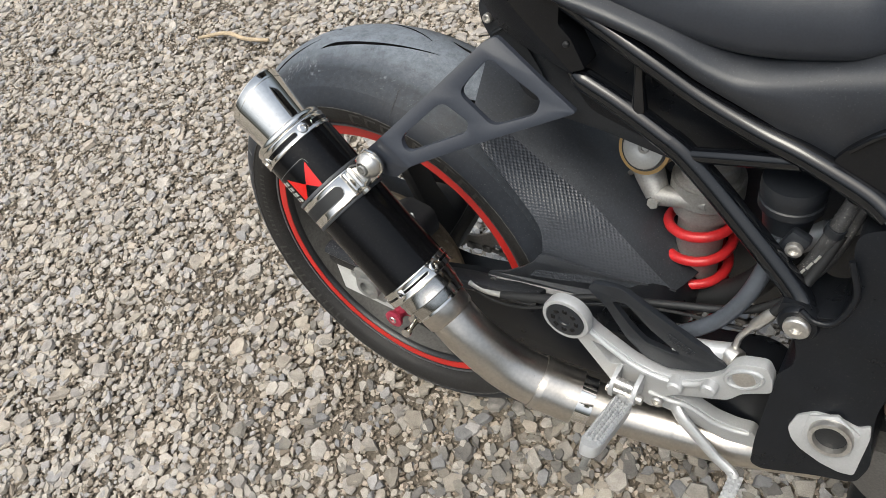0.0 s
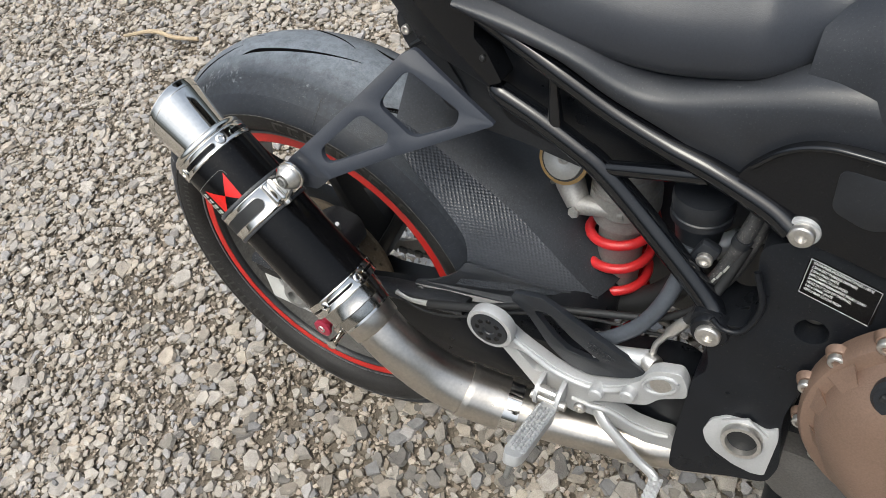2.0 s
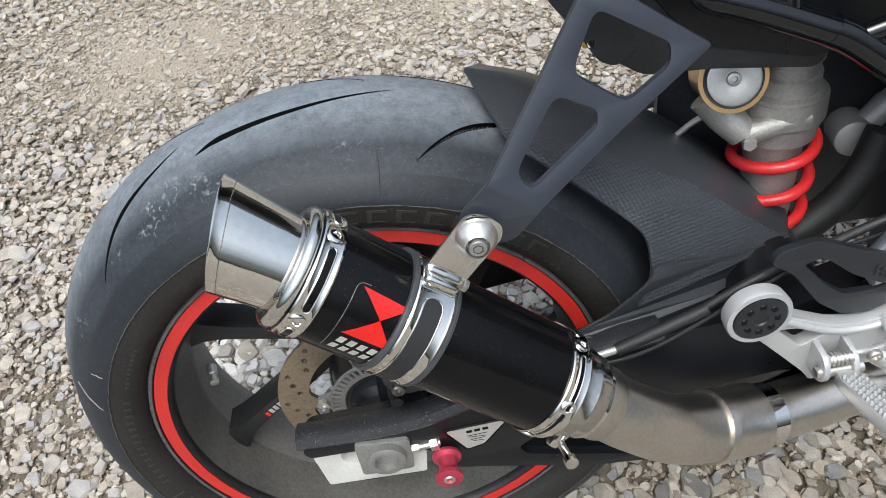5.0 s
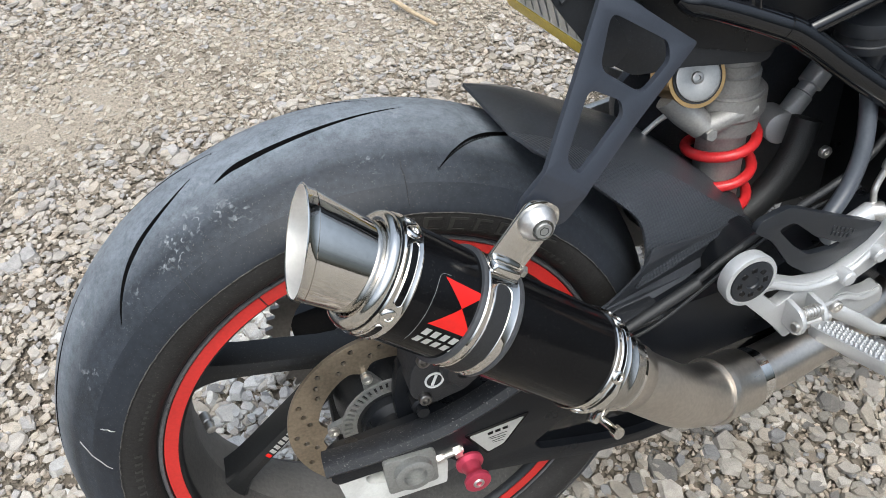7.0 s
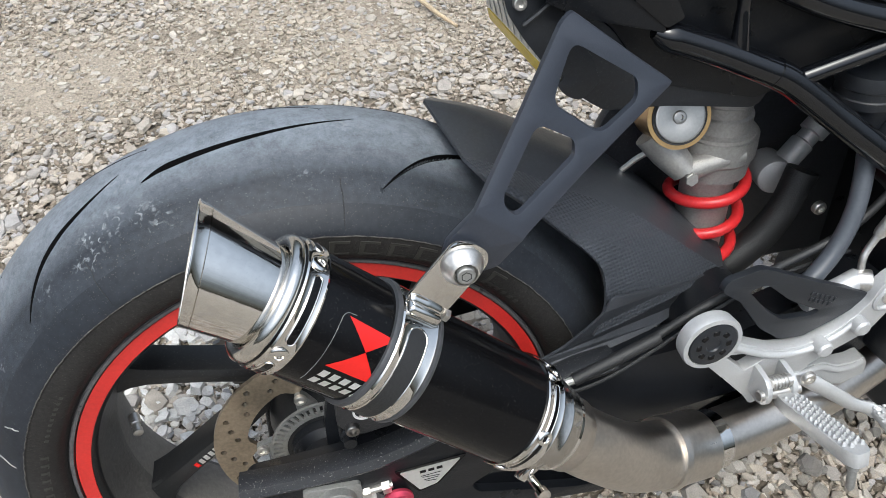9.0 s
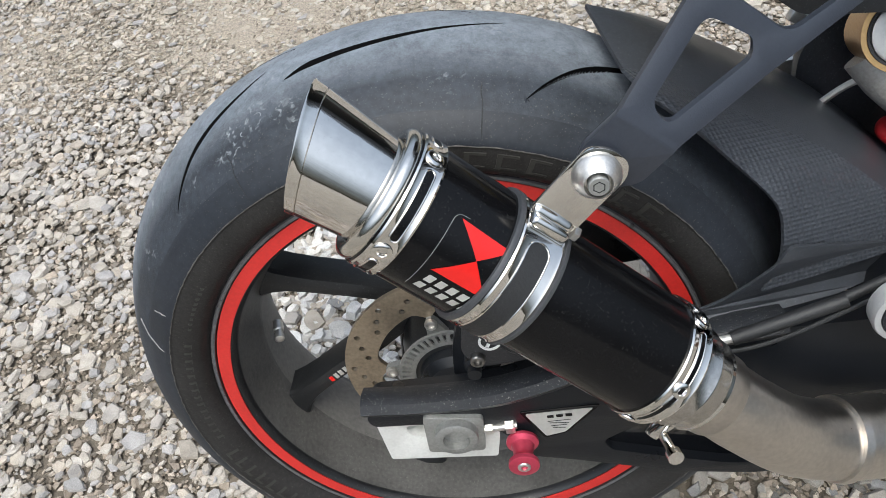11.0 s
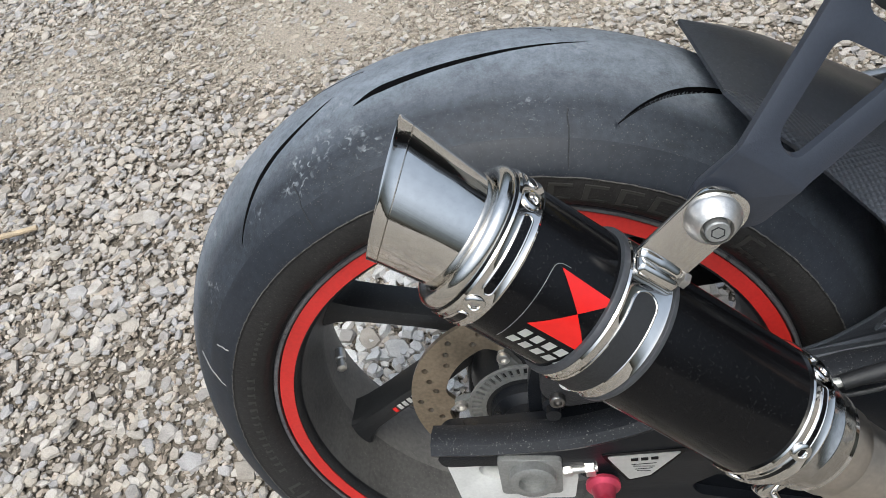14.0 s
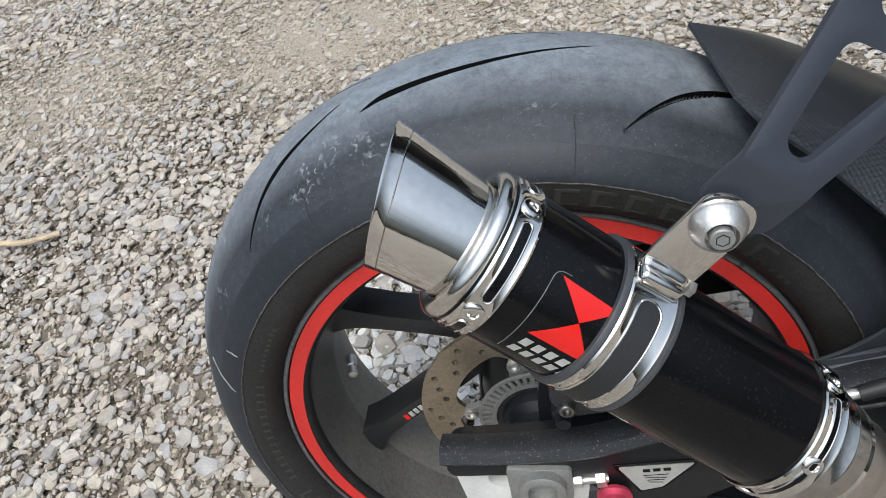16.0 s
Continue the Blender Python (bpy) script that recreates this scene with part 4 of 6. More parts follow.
spool = part("bobbin", turned([(0, 0.010), (0.003, 0.0145), (0.006, 0.0145), (0.009, 0.0105), (0.017, 0.0085), (0.023, 0.0105), (0.026, 0.0135), (0.030, 0.0135), (0.031, 0.012), (0.031, 0.006)], (0.0575, -0.135, -0.0175), OUT, 32), RED_ANODISED, swingarm, "red anodised paddock stand bobbin")
part("bobbin_bolt", bolt((0.0575, -0.160, -0.0175), OUT, 0.006, 0.0075), ALLOY, spool)
TRI = [(0.0565, 0.018), (0.127, 0.0225), (0.0985, -0.012), (0.078, -0.0185)]
badge = part("arm_badge", slab(rounded(TRI, 0.003), side(-0.1355), 0.002, bevel=0.0004, segs=1), CAN_BLACK, swingarm, "small silver badge with a black border")
part("badge_face", slab(rounded([(0.0615, 0.0155), (0.1205, 0.0195), (0.0965, -0.0100), (0.0795, -0.0150)], 0.002), side(-0.1362), 0.001, bevel=0), BADGE, badge, "silver badge face")
bm = bmesh.new()
for k, x in enumerate((0.0835, 0.0915, 0.0995)):
    block((0.0058, 0.0006, 0.0036), pose(x, -0.1365, 0.0118 + 0.0006 * k, 0, -3, 0), 0.0002, bm, 1)
for k in range(4):
    block((0.020 - 0.003 * k, 0.0006, 0.0004), pose(0.091, -0.1365, 0.006 - 0.0032 * k, 0, -4 + 7 * (k % 2), 0), 0.0001, bm, 1)
part("badge_print", bm, CAN_BLACK, badge, "black print as plain bars")

# rear brake caliper
bm = slab(rounded([(0.012, 0.085), (0.028, 0.066), (0.07, 0.072), (0.095, 0.105), (0.088, 0.135), (0.05, 0.142), (0.018, 0.118)], 0.010), side(-0.124), 0.045, bevel=0.006, segs=3)
caliper = part("brake_caliper", bm, mat("caliper_black", (0.022, 0.022, 0.024), 0.5, 0.0, 0.2, 30, 300, 0.3, 600, dust=0.15), bike, "dusty black rear brake caliper")
part("piston_bulge", turned([(0, 0.0215), (0.010, 0.0205), (0.014, 0.0165), (0.0145, 0.008), (0.012, 0.0075), (0.012, 0.001)], (0.065, -0.123, 0.108), OUT, 32), caliper.data.materials[0], caliper)
for x, z in ((0.026, 0.078), (0.084, 0.128), (0.030, 0.126)):
    part("caliper_bolt", bolt((x, -0.124, z), OUT, 0.0065, 0.006), DARK_STEEL, caliper)
part("bleed_nipple", turned([(0, 0.004), (0.008, 0.004), (0.010, 0.0028), (0.018, 0.0028)], (0.078, -0.115, 0.138), (0.3, -0.3, 0.9), 12), ALLOY, caliper)
part("caliper_bracket", slab(rounded([(0.0, 0.02), (0.002, 0.06), (0.012, 0.10), (0.03, 0.09), (0.05, 0.06), (0.04, 0.02)], 0.01), side(-0.094), 0.014, bevel=0.003), CAST_BLACK, caliper)
part("slide_bolt", turned([(0, 0.009), (0.018, 0.009), (0.02, 0.006), (0.028, 0.006)], (0.022, -0.10, 0.061), OUT, 18), CAST_BLACK, caliper)
bm = turned([(0, 0.0095), (0.001, 0.0095), (0.001, 0.0075), (0, 0.0075)], (0.0376, -0.1245, 0.0965), OUT, 28, None, True)
block((0.003, 0.001, 0.013), pose(0.0376, -0.125, 0.0965, 0, 25, 0), 0.0003, bm, 1)
part("caliper_mark", bm, WHITE_PRINT, caliper, "white round maker's mark")
part("hub_spacer", turned([(0, 0.036), (0.012, 0.034), (0.018, 0.026), (0.045, 0.02)], (0, -0.066, 0), OUT, 36), CAST_BLACK, caliper)

# ---- silencer ----
MC, MU = Vector((0.1, -0.2, 0.194)), Vector((-0.747, 0.039, 0.664)).normalized()
E1 = (OUT - MU * OUT.dot(MU)).normalized()
E2 = MU.cross(E1)
R_CAN = 0.0428


def can(s, phi, r):
    a = math.radians(phi)
    return MC + MU * s + (E1 * math.cos(a) + E2 * math.sin(a)) * r


silencer = part("silencer", turned([(-0.0665, 0.030), (-0.0665, R_CAN - 0.001), (-0.0655, R_CAN), (0.148, R_CAN), (0.149, R_CAN - 0.001), (0.149, 0.030)], MC, MU, 96), CAN_BLACK, bike, "short satin black round exhaust silencer")


def tip_solid():
    bm = bmesh.new()
    n = 96
    prof = [(0.147, 0.0325), (0.2062, 0.0361), (0.2066, 0.0355), (0.2071, 0.0363), (0.2134, 0.0366), (0.2143, 0.0370), (0.2150, 0.0370), (0.2154, 0.0365), (0.2150, 0.0356), (0.2070, 0.0346), (0.15, 0.0305)]
    rings = []
    for i, (s, r) in enumerate(prof):
        ring = []
        for k in range(n):
            phi = 360 * k / n
            slant = 0.0131 * math.sin(math.radians(phi)) * max(0.0, (s - 0.147) / 0.068)
            ring.append(bm.verts.new(can(s + slant - 0.0121 * max(0.0, (s - 0.147) / 0.068), phi, r)))
        rings.append(ring)
    for p, q in zip(rings, rings[1:]):
        for k in range(n):
            f = bm.faces.new((p[k], p[(k + 1) % n], q[(k + 1) % n], q[k]))
            f.material_index = 1 if q in rings[-2:] else 0
    return bm




def streaked():
    """Polished steel with faint grinding streaks along the silencer's axis."""
    m = mat("polished_tip_steel", (0.76, 0.735, 0.695), 0.06, 1.0, 0.05, 30, 200, 0.0)
    n, l = m.node_tree.nodes, m.node_tree.links
    co, mix, grain, fine, b = n.new("ShaderNodeTexCoord"), n.new("ShaderNodeCombineXYZ"), n.new("ShaderNodeTexNoise"), n.new("ShaderNodeMapRange"), n.new("ShaderNodeBump")
    for axis, slot, k in ((E1, "X", 1.0), (E2, "Y", 1.0), (MU, "Z", 0.04)):
        dot = n.new("ShaderNodeVectorMath")
        dot.operation, dot.inputs[1].default_value = "DOT_PRODUCT", axis * k
        l.new(co.outputs["Object"], dot.inputs[0])
        l.new(dot.outputs["Value"], mix.inputs[slot])
    grain.inputs["Scale"].default_value, grain.inputs["Detail"].default_value = 150.0, 6.0
    l.new(mix.outputs[0], grain.inputs["Vector"])
    b.inputs["Strength"].default_value, b.inputs["Distance"].default_value = 0.055, 0.002
    l.new(grain.outputs["Fac"], b.inputs["Height"])
    p = n["Principled BSDF"]
    l.new(b.outputs[0], p.inputs["Normal"])
    fine.inputs["From Min"].default_value, fine.inputs["From Max"].default_value = 0.3, 0.7
    fine.inputs["To Min"].default_value, fine.inputs["To Max"].default_value = 0.03, 0.09
    l.new(grain.outputs["Fac"], fine.inputs["Value"])
    l.new(fine.outputs[0], p.inputs["Roughness"])
    return m


part("end_tip", tip_solid(), [streaked(), SATIN], silencer, "polished slash-cut outlet tip", 30)
part("perforated_core", turned([(0.0, 0.028), (0.05, 0.029), (0.05, 0.0295), (0.0, 0.0285)], can(0.11, 0, 0), MU, 48, None, True), DARK_STEEL, silencer)
part("rolled_ring", turned([(0.1516 + 0.0052 * math.cos(a), 0.0382 + 0.0052 * math.sin(a)) for a in [2 * math.pi * k / 20 for k in range(20)]], MC, MU, 96, None, True), RING_STEEL, silencer, "rolled polished end ring")


def band(s0, s1, r, slots, thick=0.0012, n=120):
    """Polished strap round the can, with raised rims and long slots that show the black below."""
    bm = bmesh.new()
    t = thick
    prof = [(s0, r), (s0, r + t), (s0 + 0.0012, r + t + 0.0006), (s0 + 0.003, r + t), ((s0 + s1) / 2, r + t), (s1 - 0.003, r + t), (s1 - 0.0012, r + t + 0.0006), (s1, r + t), (s1, r)]
    return turned(prof, MC, MU, n, bm, True)


def slot_patch(s0, s1, p0, p1, r, n=36):
    """Rounded long patch lying on the can, from angle p0 to p1."""
    bm = bmesh.new()
    rows = []
    mid, half = (s0 + s1) / 2, (s1 - s0) / 2
    for k in range(n + 1):
        phi = p0 + (p1 - p0) * k / n
        d = min(phi - p0, p1 - phi) * math.pi / 180 * r
        w = half * math.sqrt(max(0.0, 1 - max(0.0, 1 - d / half) ** 2)) if d < half else half
        w = max(w, 0.0003)
        rows.append([bm.verts.new(can(mid + e * w, phi, rr)) for e, rr in ((-1, r - 0.001), (-1, r), (1, r), (1, r - 0.001))])
    for p, q in zip(rows, rows[1:]):
        for i in range(3):
            bm.faces.new((p[i], p[i + 1], q[i + 1], q[i]))
    return bm


def slot_rim(s0, s1, p0, p1, r):
    """Thin pressed rim round a long slot."""
    mid, half = (s0 + s1) / 2, (s1 - s0) / 2
    cap_a = math.degrees(half / r)
    pts = [can(mid - half, p0 + cap_a + (p1 - p0 - 2 * cap_a) * k / 16, r) for k in range(17)]
    pts += [can(mid - half * math.cos(math.pi * k / 8), p1 - cap_a + cap_a * math.sin(math.pi * k / 8), r) for k in range(1, 8)]
    pts += [can(mid + half, p1 - cap_a - (p1 - p0 - 2 * cap_a) * k / 16, r) for k in range(17)]
    pts += [can(mid + half * math.cos(math.pi * k / 8), p0 + cap_a - cap_a * math.sin(math.pi * k / 8), r) for k in range(1, 9)]
    return tube(pts, 0.0006, 6, smooth=0)


rear_band = part("rear_band", band(0.1320, 0.1478, R_CAN, ()), CHROME, silencer, "slotted polished strap")
front_band = part("front_band", band(-0.0760, -0.0585, R_CAN, ()), CHROME, silencer, "slotted polished strap")
for p0, p1 in ((6, 66), (95, 160), (-75, -17)):
    part("strap_slot", slot_patch(0.1366, 0.1424, p0, p1, R_CAN + 0.0016), CAN_BLACK, rear_band)
    part("slot_rim", slot_rim(0.1366, 0.1424, p0, p1, R_CAN + 0.0014), CHROME, rear_band)
for p0, p1 in ((-32, 74), (100, 170)):
    part("strap_slot", slot_patch(-0.0692, -0.0652, p0, p1, R_CAN + 0.0016), CAN_BLACK, front_band)
    part("slot_rim", slot_rim(-0.0692, -0.0652, p0, p1, R_CAN + 0.0014), CHROME, front_band)
for phi in (78, -5.5, -90):
    part("rivet", turned([(0, 0.0058), (0.0008, 0.0057), (0.0015, 0.0048), (0.0016, 0.0030), (0.0011, 0.0026), (-0.0004, 0.0023), (-0.0004, 0.0002)], can(0.1400, phi, R_CAN + 0.0012), can(0, phi, 1) - can(0, phi, 0), 20), CHROME, rear_band)
for phi in (86.8, -45, 20):
    part("rivet", turned([(0, 0.0058), (0.0008, 0.0057), (0.0015, 0.0048), (0.0016, 0.0030), (0.0011, 0.0026), (-0.0004, 0.0023), (-0.0004, 0.0002)], can(-0.0672, phi, R_CAN + 0.0012), can(0, phi, 1) - can(0, phi, 0), 20), CHROME, front_band)

# hanger strap with rubber, and its tab
strap = part("hanger_strap", band(0.0472, 0.0768, R_CAN + 0.0012, ()), CHROME, silencer, "wide polished hanger strap")
part("rubber_liner", turned([(0.0432, R_CAN), (0.0434, R_CAN + 0.0026), (0.0442, R_CAN + 0.0031), (0.0462, R_CAN + 0.0031), (0.0472, R_CAN)], MC, MU, 96, None, True), GREY_RUBBER, strap, "grey rubber lip of the strap")
part("rubber_liner", turned([(0.0768, R_CAN), (0.0776, R_CAN + 0.0031), (0.0800, R_CAN + 0.0031), (0.0812, R_CAN + 0.0026), (0.0814, R_CAN)], MC, MU, 96, None, True), GREY_RUBBER, strap, "grey rubber lip of the strap")
part("strap_slot", slot_patch(0.0555, 0.0705, -95, 62, R_CAN + 0.0028), RUBBER, strap, "black rubber in the strap's long slot")
part("slot_rim", slot_rim(0.0555, 0.0705, -95, 62, R_CAN + 0.0027), CHROME, strap)
bm = tube([can(0.0490, 84, R_CAN + 0.0062), can(0.0510, 84, R_CAN + 0.0066), can(0.0620, 84, R_CAN + 0.0068), can(0.0730, 84, R_CAN + 0.0066), can(0.0755, 84, R_CAN + 0.0062)], [0.0032, 0.0046, 0.0050, 0.0046, 0.0030], 18)
block((0.009, 0.016, 0.026), Matrix.Translation(can(0.062, 80, R_CAN + 0.0035)) @ basis(MU, E2).to_4x4(), 0.003, bm, 3)
part("strap_lug", bm, CHROME, strap, "rounded polished saddle of the strap screw")
part("strap_screw", hexnut(can(0.0465, 84, R_CAN + 0.0062), -MU, 0.0048, 0.004), ALLOY, strap)
TAB_Y = 0.006
tab_place = lambda u, v, w: MC + MU * u + E2 * v + E1 * (TAB_Y - 0.003 + w)
TAB = [(0.046, 0.044), (0.046, 0.095), (0.0525, 0.1035), (0.0665, 0.1035), (0.0765, 0.096), (0.0765, 0.044)]
part("hanger_tab", slab(rounded(TAB, 0.006), tab_place, 0.003, bevel=0.0006), CHROME, strap, "polished hanger tab")
BOLT_AT = MC + MU * 0.0615 + E2 * 0.0868
cone = part("cone_washer", turned([(0, 0.0138), (0.002, 0.0143), (0.0035, 0.0138), (0.0115, 0.0088), (0.0118, 0.0080), (0.0100, 0.0076), (0.0060, 0.0074)], BOLT_AT + E1 * TAB_Y, E1, 40), ALLOY, strap, "bright cone washer")
part("socket_head", turned([(0.004, 0.0058), (0.0130, 0.0060), (0.0138, 0.0054), (0.0138, 0.0034)], BOLT_AT + E1 * TAB_Y, E1, 36), DULL, cone, "grey socket bolt head")
# socket walls coloured black so that the recess looks shaded
part("socket_recess", turned([(0.0105, 0.0037), (0.0139, 0.0037), (0.01395, 0.0030), (0.0110, 0.0029)], BOLT_AT + E1 * TAB_Y, E1, 6), RUBBER, cone, "hexagon socket, blackened for its shade")


# printed mark on the can: two red triangles and plain bars for the lettering
def can_patch(corners, r, n=10):
    """Thin patch on the can over a triangle or quad given as (along, round in metres)."""
    bm = bmesh.new()
    a, b, c = [Vector((p[0], p[1], 0)) for p in corners[:3]]
    rows = []
    for i in range(n + 1):
        row = []
        for j in range(n + 1 - i):
            p = a + (b - a) * (i / n) + (c - a) * (j / n)
            row.append(bm.verts.new(can(p.x, math.degrees(p.y / R_CAN), r)))
        rows.append(row)
    for i in range(n):
        for j in range(n - i):
            bm.faces.new((rows[i][j], rows[i + 1][j], rows[i][j + 1]))
            if j < n - i - 1:
                bm.faces.new((rows[i + 1][j], rows[i + 1][j + 1], rows[i][j + 1]))
    return bm


MID = (0.0930, 0.0188)
part("print_mark", can_patch([MID, (0.1125, 0.0352), (0.0766, 0.0332)], R_CAN + 0.0004), RED_LOGO, silencer, "red foil triangle")
part("print_mark", can_patch([MID, (0.1118, 0.0012), (0.0752, 0.0014)], R_CAN + 0.0004), RED_LOGO, silencer, "red foil triangle")


def print_block(at, v0, wide, high, lean):
    """One letter of the maker's name as a plain leaning bar."""
    bm = bmesh.new()
    bm.faces.new([bm.verts.new(can(at - a * wide - lean * (1 - b), math.degrees((v0 - b * high) / R_CAN), R_CAN + 0.0004)) for a, b in ((0, 0), (1, 0), (1, 1), (0, 1))])
    return bm


for start, v0 in ((0.1112, -0.0022), (0.1130, -0.0103)):
    for k in range(5):
        part("print_bar", print_block(start - k * 0.0076, v0, 0.0050, 0.0058, 0.0014), BADGE, silencer)
part("print_border", tube([can(a, math.degrees(v / R_CAN), R_CAN + 0.0002) for a, v in ((0.108, 0.0372), (0.1135, 0.0368), (0.1162, 0.0345), (0.1168, 0.031), (0.1168, 0.02), (0.1168, 0.005), (0.1168, -0.01), (0.1168, -0.018))], 0.0002, 6, smooth=3), DULL, silencer)

# link pipe
collar = part("link_pipe", tube([can(-0.085, 0, 0), can(-0.128, 0, 0), (0.222, -0.204, 0.083), (0.262, -0.194, 0.044), (0.31, -0.182, 0.020), (0.36, -0.170, 0.008), (0.43, -0.155, 0.002), (0.51, -0.138, 0.004), (0.60, -0.11, 0.01)], [0.0285, 0.0285, 0.0290, 0.0305, 0.0315, 0.0268, 0.0265, 0.0265, 0.0265], 40), BRUSHED, bike, "brushed steel exhaust link pipe")
part("inlet_sleeve", turned([(-0.060, 0.0380), (-0.078, 0.0380), (-0.0905, 0.0368), (-0.0918, 0.0376), (-0.0930, 0.0376), (-0.0940, 0.0360), (-0.104, 0.0350), (-0.1058, 0.0345)], MC, MU, 64), mat("turned_sleeve", (0.480, 0.460, 0.428), 0.16, 1.0, 0.1, 40, 300, 0.06, 140), collar, "polished inlet sleeve")
part("outlet_sleeve", turned([(-0.105, 0.0318), (-0.126, 0.0308), (-0.127, 0.0300), (-0.130, 0.0265)], MC, MU, 64), BRUSHED, collar, "brushed outlet sleeve")
part("slip_sleeve", tube([(0.300, -0.1845, 0.0245), (0.325, -0.178, 0.0165), (0.344, -0.1738, 0.0118)], 0.0328, 40), BRUSHED, collar, "wider slip joint sleeve")
part("weld_bead", tube([(0.452, -0.1495, 0.0025), (0.4555, -0.1487, 0.0025)], 0.0275, 40, smooth=2), BRUSHED, collar)
part("sleeve_lip", tube([(0.296, -0.1855, 0.0265), (0.302, -0.1841, 0.0238)], [0.0335, 0.0345], 40, smooth=2), BRUSHED, collar)
part("sleeve_clip", tube([(0.344, -0.1738, 0.0118), (0.362, -0.1697, 0.0082)], 0.0290, 40, smooth=3), CHROME, collar)
bm = turned([(-0.105, 0.0315), (-0.105, 0.0345), (-0.1085, 0.0345), (-0.1085, 0.0315)], MC, MU, 64, None, True)
part("band_clamp", bm, CHROME, collar, "thin pipe clamp")
bm = bolt(can(-0.104, -66, 0.035), can(0, -66, 1) - can(0, -66, 0), 0.0055, 0.013)
block((0.02, 0.007, 0.008), Matrix.Translation(can(-0.102, -55, 0.038)) @ basis(MU).to_4x4(), 0.002, bm)
turned([(0, 0.0035), (0.03, 0.0035), (0.03, 0.0055), (0.036, 0.0055)], can(-0.108, -75, 0.041), can(0, 15, 1) - can(0, 15, 0), 12, bm)
part("clamp_screw", bm, CHROME, collar)

# ---- silencer bracket: slanted plate with two openings, folded upright where it meets the hanger ----
FOLD_Y = -0.1945


def bracket_y(x, z):
    return -0.1511 + 0.4106 * (x - 0.1968) + 0.5013 * (z - 0.3568)


def folded_bracket():
    outline = [(0.2155, 0.4215), (0.2050, 0.4165), (0.166, 0.3745), (0.124, 0.331), (0.1050, 0.3125), (0.1010, 0.300), (0.108, 0.288), (0.120, 0.283), (0.138, 0.2855), (0.157, 0.305), (0.213, 0.3275), (0.2995, 0.3585), (0.2640, 0.3845)]
    upper = [(0.2125, 0.4045), (0.2665, 0.3690), (0.2640, 0.3560), (0.2280, 0.3445), (0.1905, 0.3735)]
    lower = [(0.1770, 0.3655), (0.2055, 0.3480), (0.2045, 0.3380), (0.1520, 0.3175), (0.1430, 0.3310)]
    bm = slab(rounded(outline, 0.004), lambda u, v, w: Vector((u, v, w)), 0.0055, [rounded(upper, 0.009, 5)[::-1], rounded(lower, 0.008, 5)[::-1]], bevel=0.0013)
    # the fold runs where the slanted plate reaches the upright one
    along = Vector((0.5013, -0.4106, 0)).normalized()
    across = Vector((along.y, -along.x, 0))
    at = Vector((0.1405, 0.3180, 0))
    for off in (-0.0022, 0.0, 0.0022):
        bmesh.ops.bisect_plane(bm, geom=bm.verts[:] + bm.edges[:] + bm.faces[:], plane_co=at + across * off, plane_no=across)
    for v in bm.verts:
        u, h, w = v.co
        d = bracket_y(u, h) - FOLD_Y
        v.co = Vector((u, FOLD_Y + (d + math.sqrt(d * d + 6e-7)) / 2 + w, h))
    bmesh.ops.triangulate(bm, faces=[f for f in bm.faces if len(f.verts) > 4])
    return bm


part("silencer_bracket", folded_bracket(), BRACKET, bike, "slate grey triangulated silencer bracket", 25)

# ---- rear mudguard over the tyre ----
def loft(rows, thick=0.003, bm=None):
    """Skin through rows of points, given some thickness."""
    bm = bm or bmesh.new()
    grid = [[bm.verts.new(p) for p in row] for row in rows]
    for a, b in zip(grid, grid[1:]):
        for i in range(len(a) - 1):
            bm.faces.new((a[i], a[i + 1], b[i + 1], b[i]))
    bmesh.ops.recalc_face_normals(bm, faces=bm.faces)
    if thick:
        bmesh.ops.solidify(bm, geom=bm.faces[:], thickness=thick)
    return bm


def dimpled(name):
    """Moulded plastic with a fine woven dimple relief."""
    m = mat(name, (0.038, 0.042, 0.050), 0.36, 0.0, 0.2, 25, 350, 0.1, 900, dust=0.06)
    n, l = m.node_tree.nodes, m.node_tree.links
    co, vo, bu, both = n.new("ShaderNodeTexCoord"), n.new("ShaderNodeTexVoronoi"), n.new("ShaderNodeBump"), n.new("ShaderNodeCombineXYZ")
    vo.voronoi_dimensions = "2D"
    vo.inputs["Scale"].default_value, vo.inputs["Randomness"].default_value = 1.0, 0.0
    for axis, d in enumerate(((45.1, -176.4, -227.5), (205.0, 134.5, 32.0))):
        dot = n.new("ShaderNodeVectorMath")
        dot.operation = "DOT_PRODUCT"
        dot.inputs[1].default_value = d
        l.new(co.outputs["Object"], dot.inputs[0])
        l.new(dot.outputs["Value"], both.inputs[axis])
    bu.inputs["Strength"].default_value, bu.inputs["Distance"].default_value = 0.6, 0.0018
    l.new(both.outputs[0], vo.inputs["Vector"])
    l.new(vo.outputs["Distance"], bu.inputs["Height"])
    l.new(bu.outputs[0], n["Principled BSDF"].inputs["Normal"])
    return m


DIMPLED = dimpled("dimpled_plastic")
CREASE = [(0.150, -0.0605, 0.2955), (0.188, -0.0615, 0.280), (0.240, -0.063, 0.250), (0.300, -0.066, 0.218), (0.332, -0.068, 0.194), (0.375, -0.070, 0.158), (0.408, -0.071, 0.132)]
LOWER = [(0.161, -0.087, 0.287), (0.190, -0.099, 0.267), (0.222, -0.102, 0.235), (0.256, -0.106, 0.198), (0.264, -0.110, 0.170), (0.262, -0.115, 0.145), (0.252, -0.119, 0.125)]
rows = []
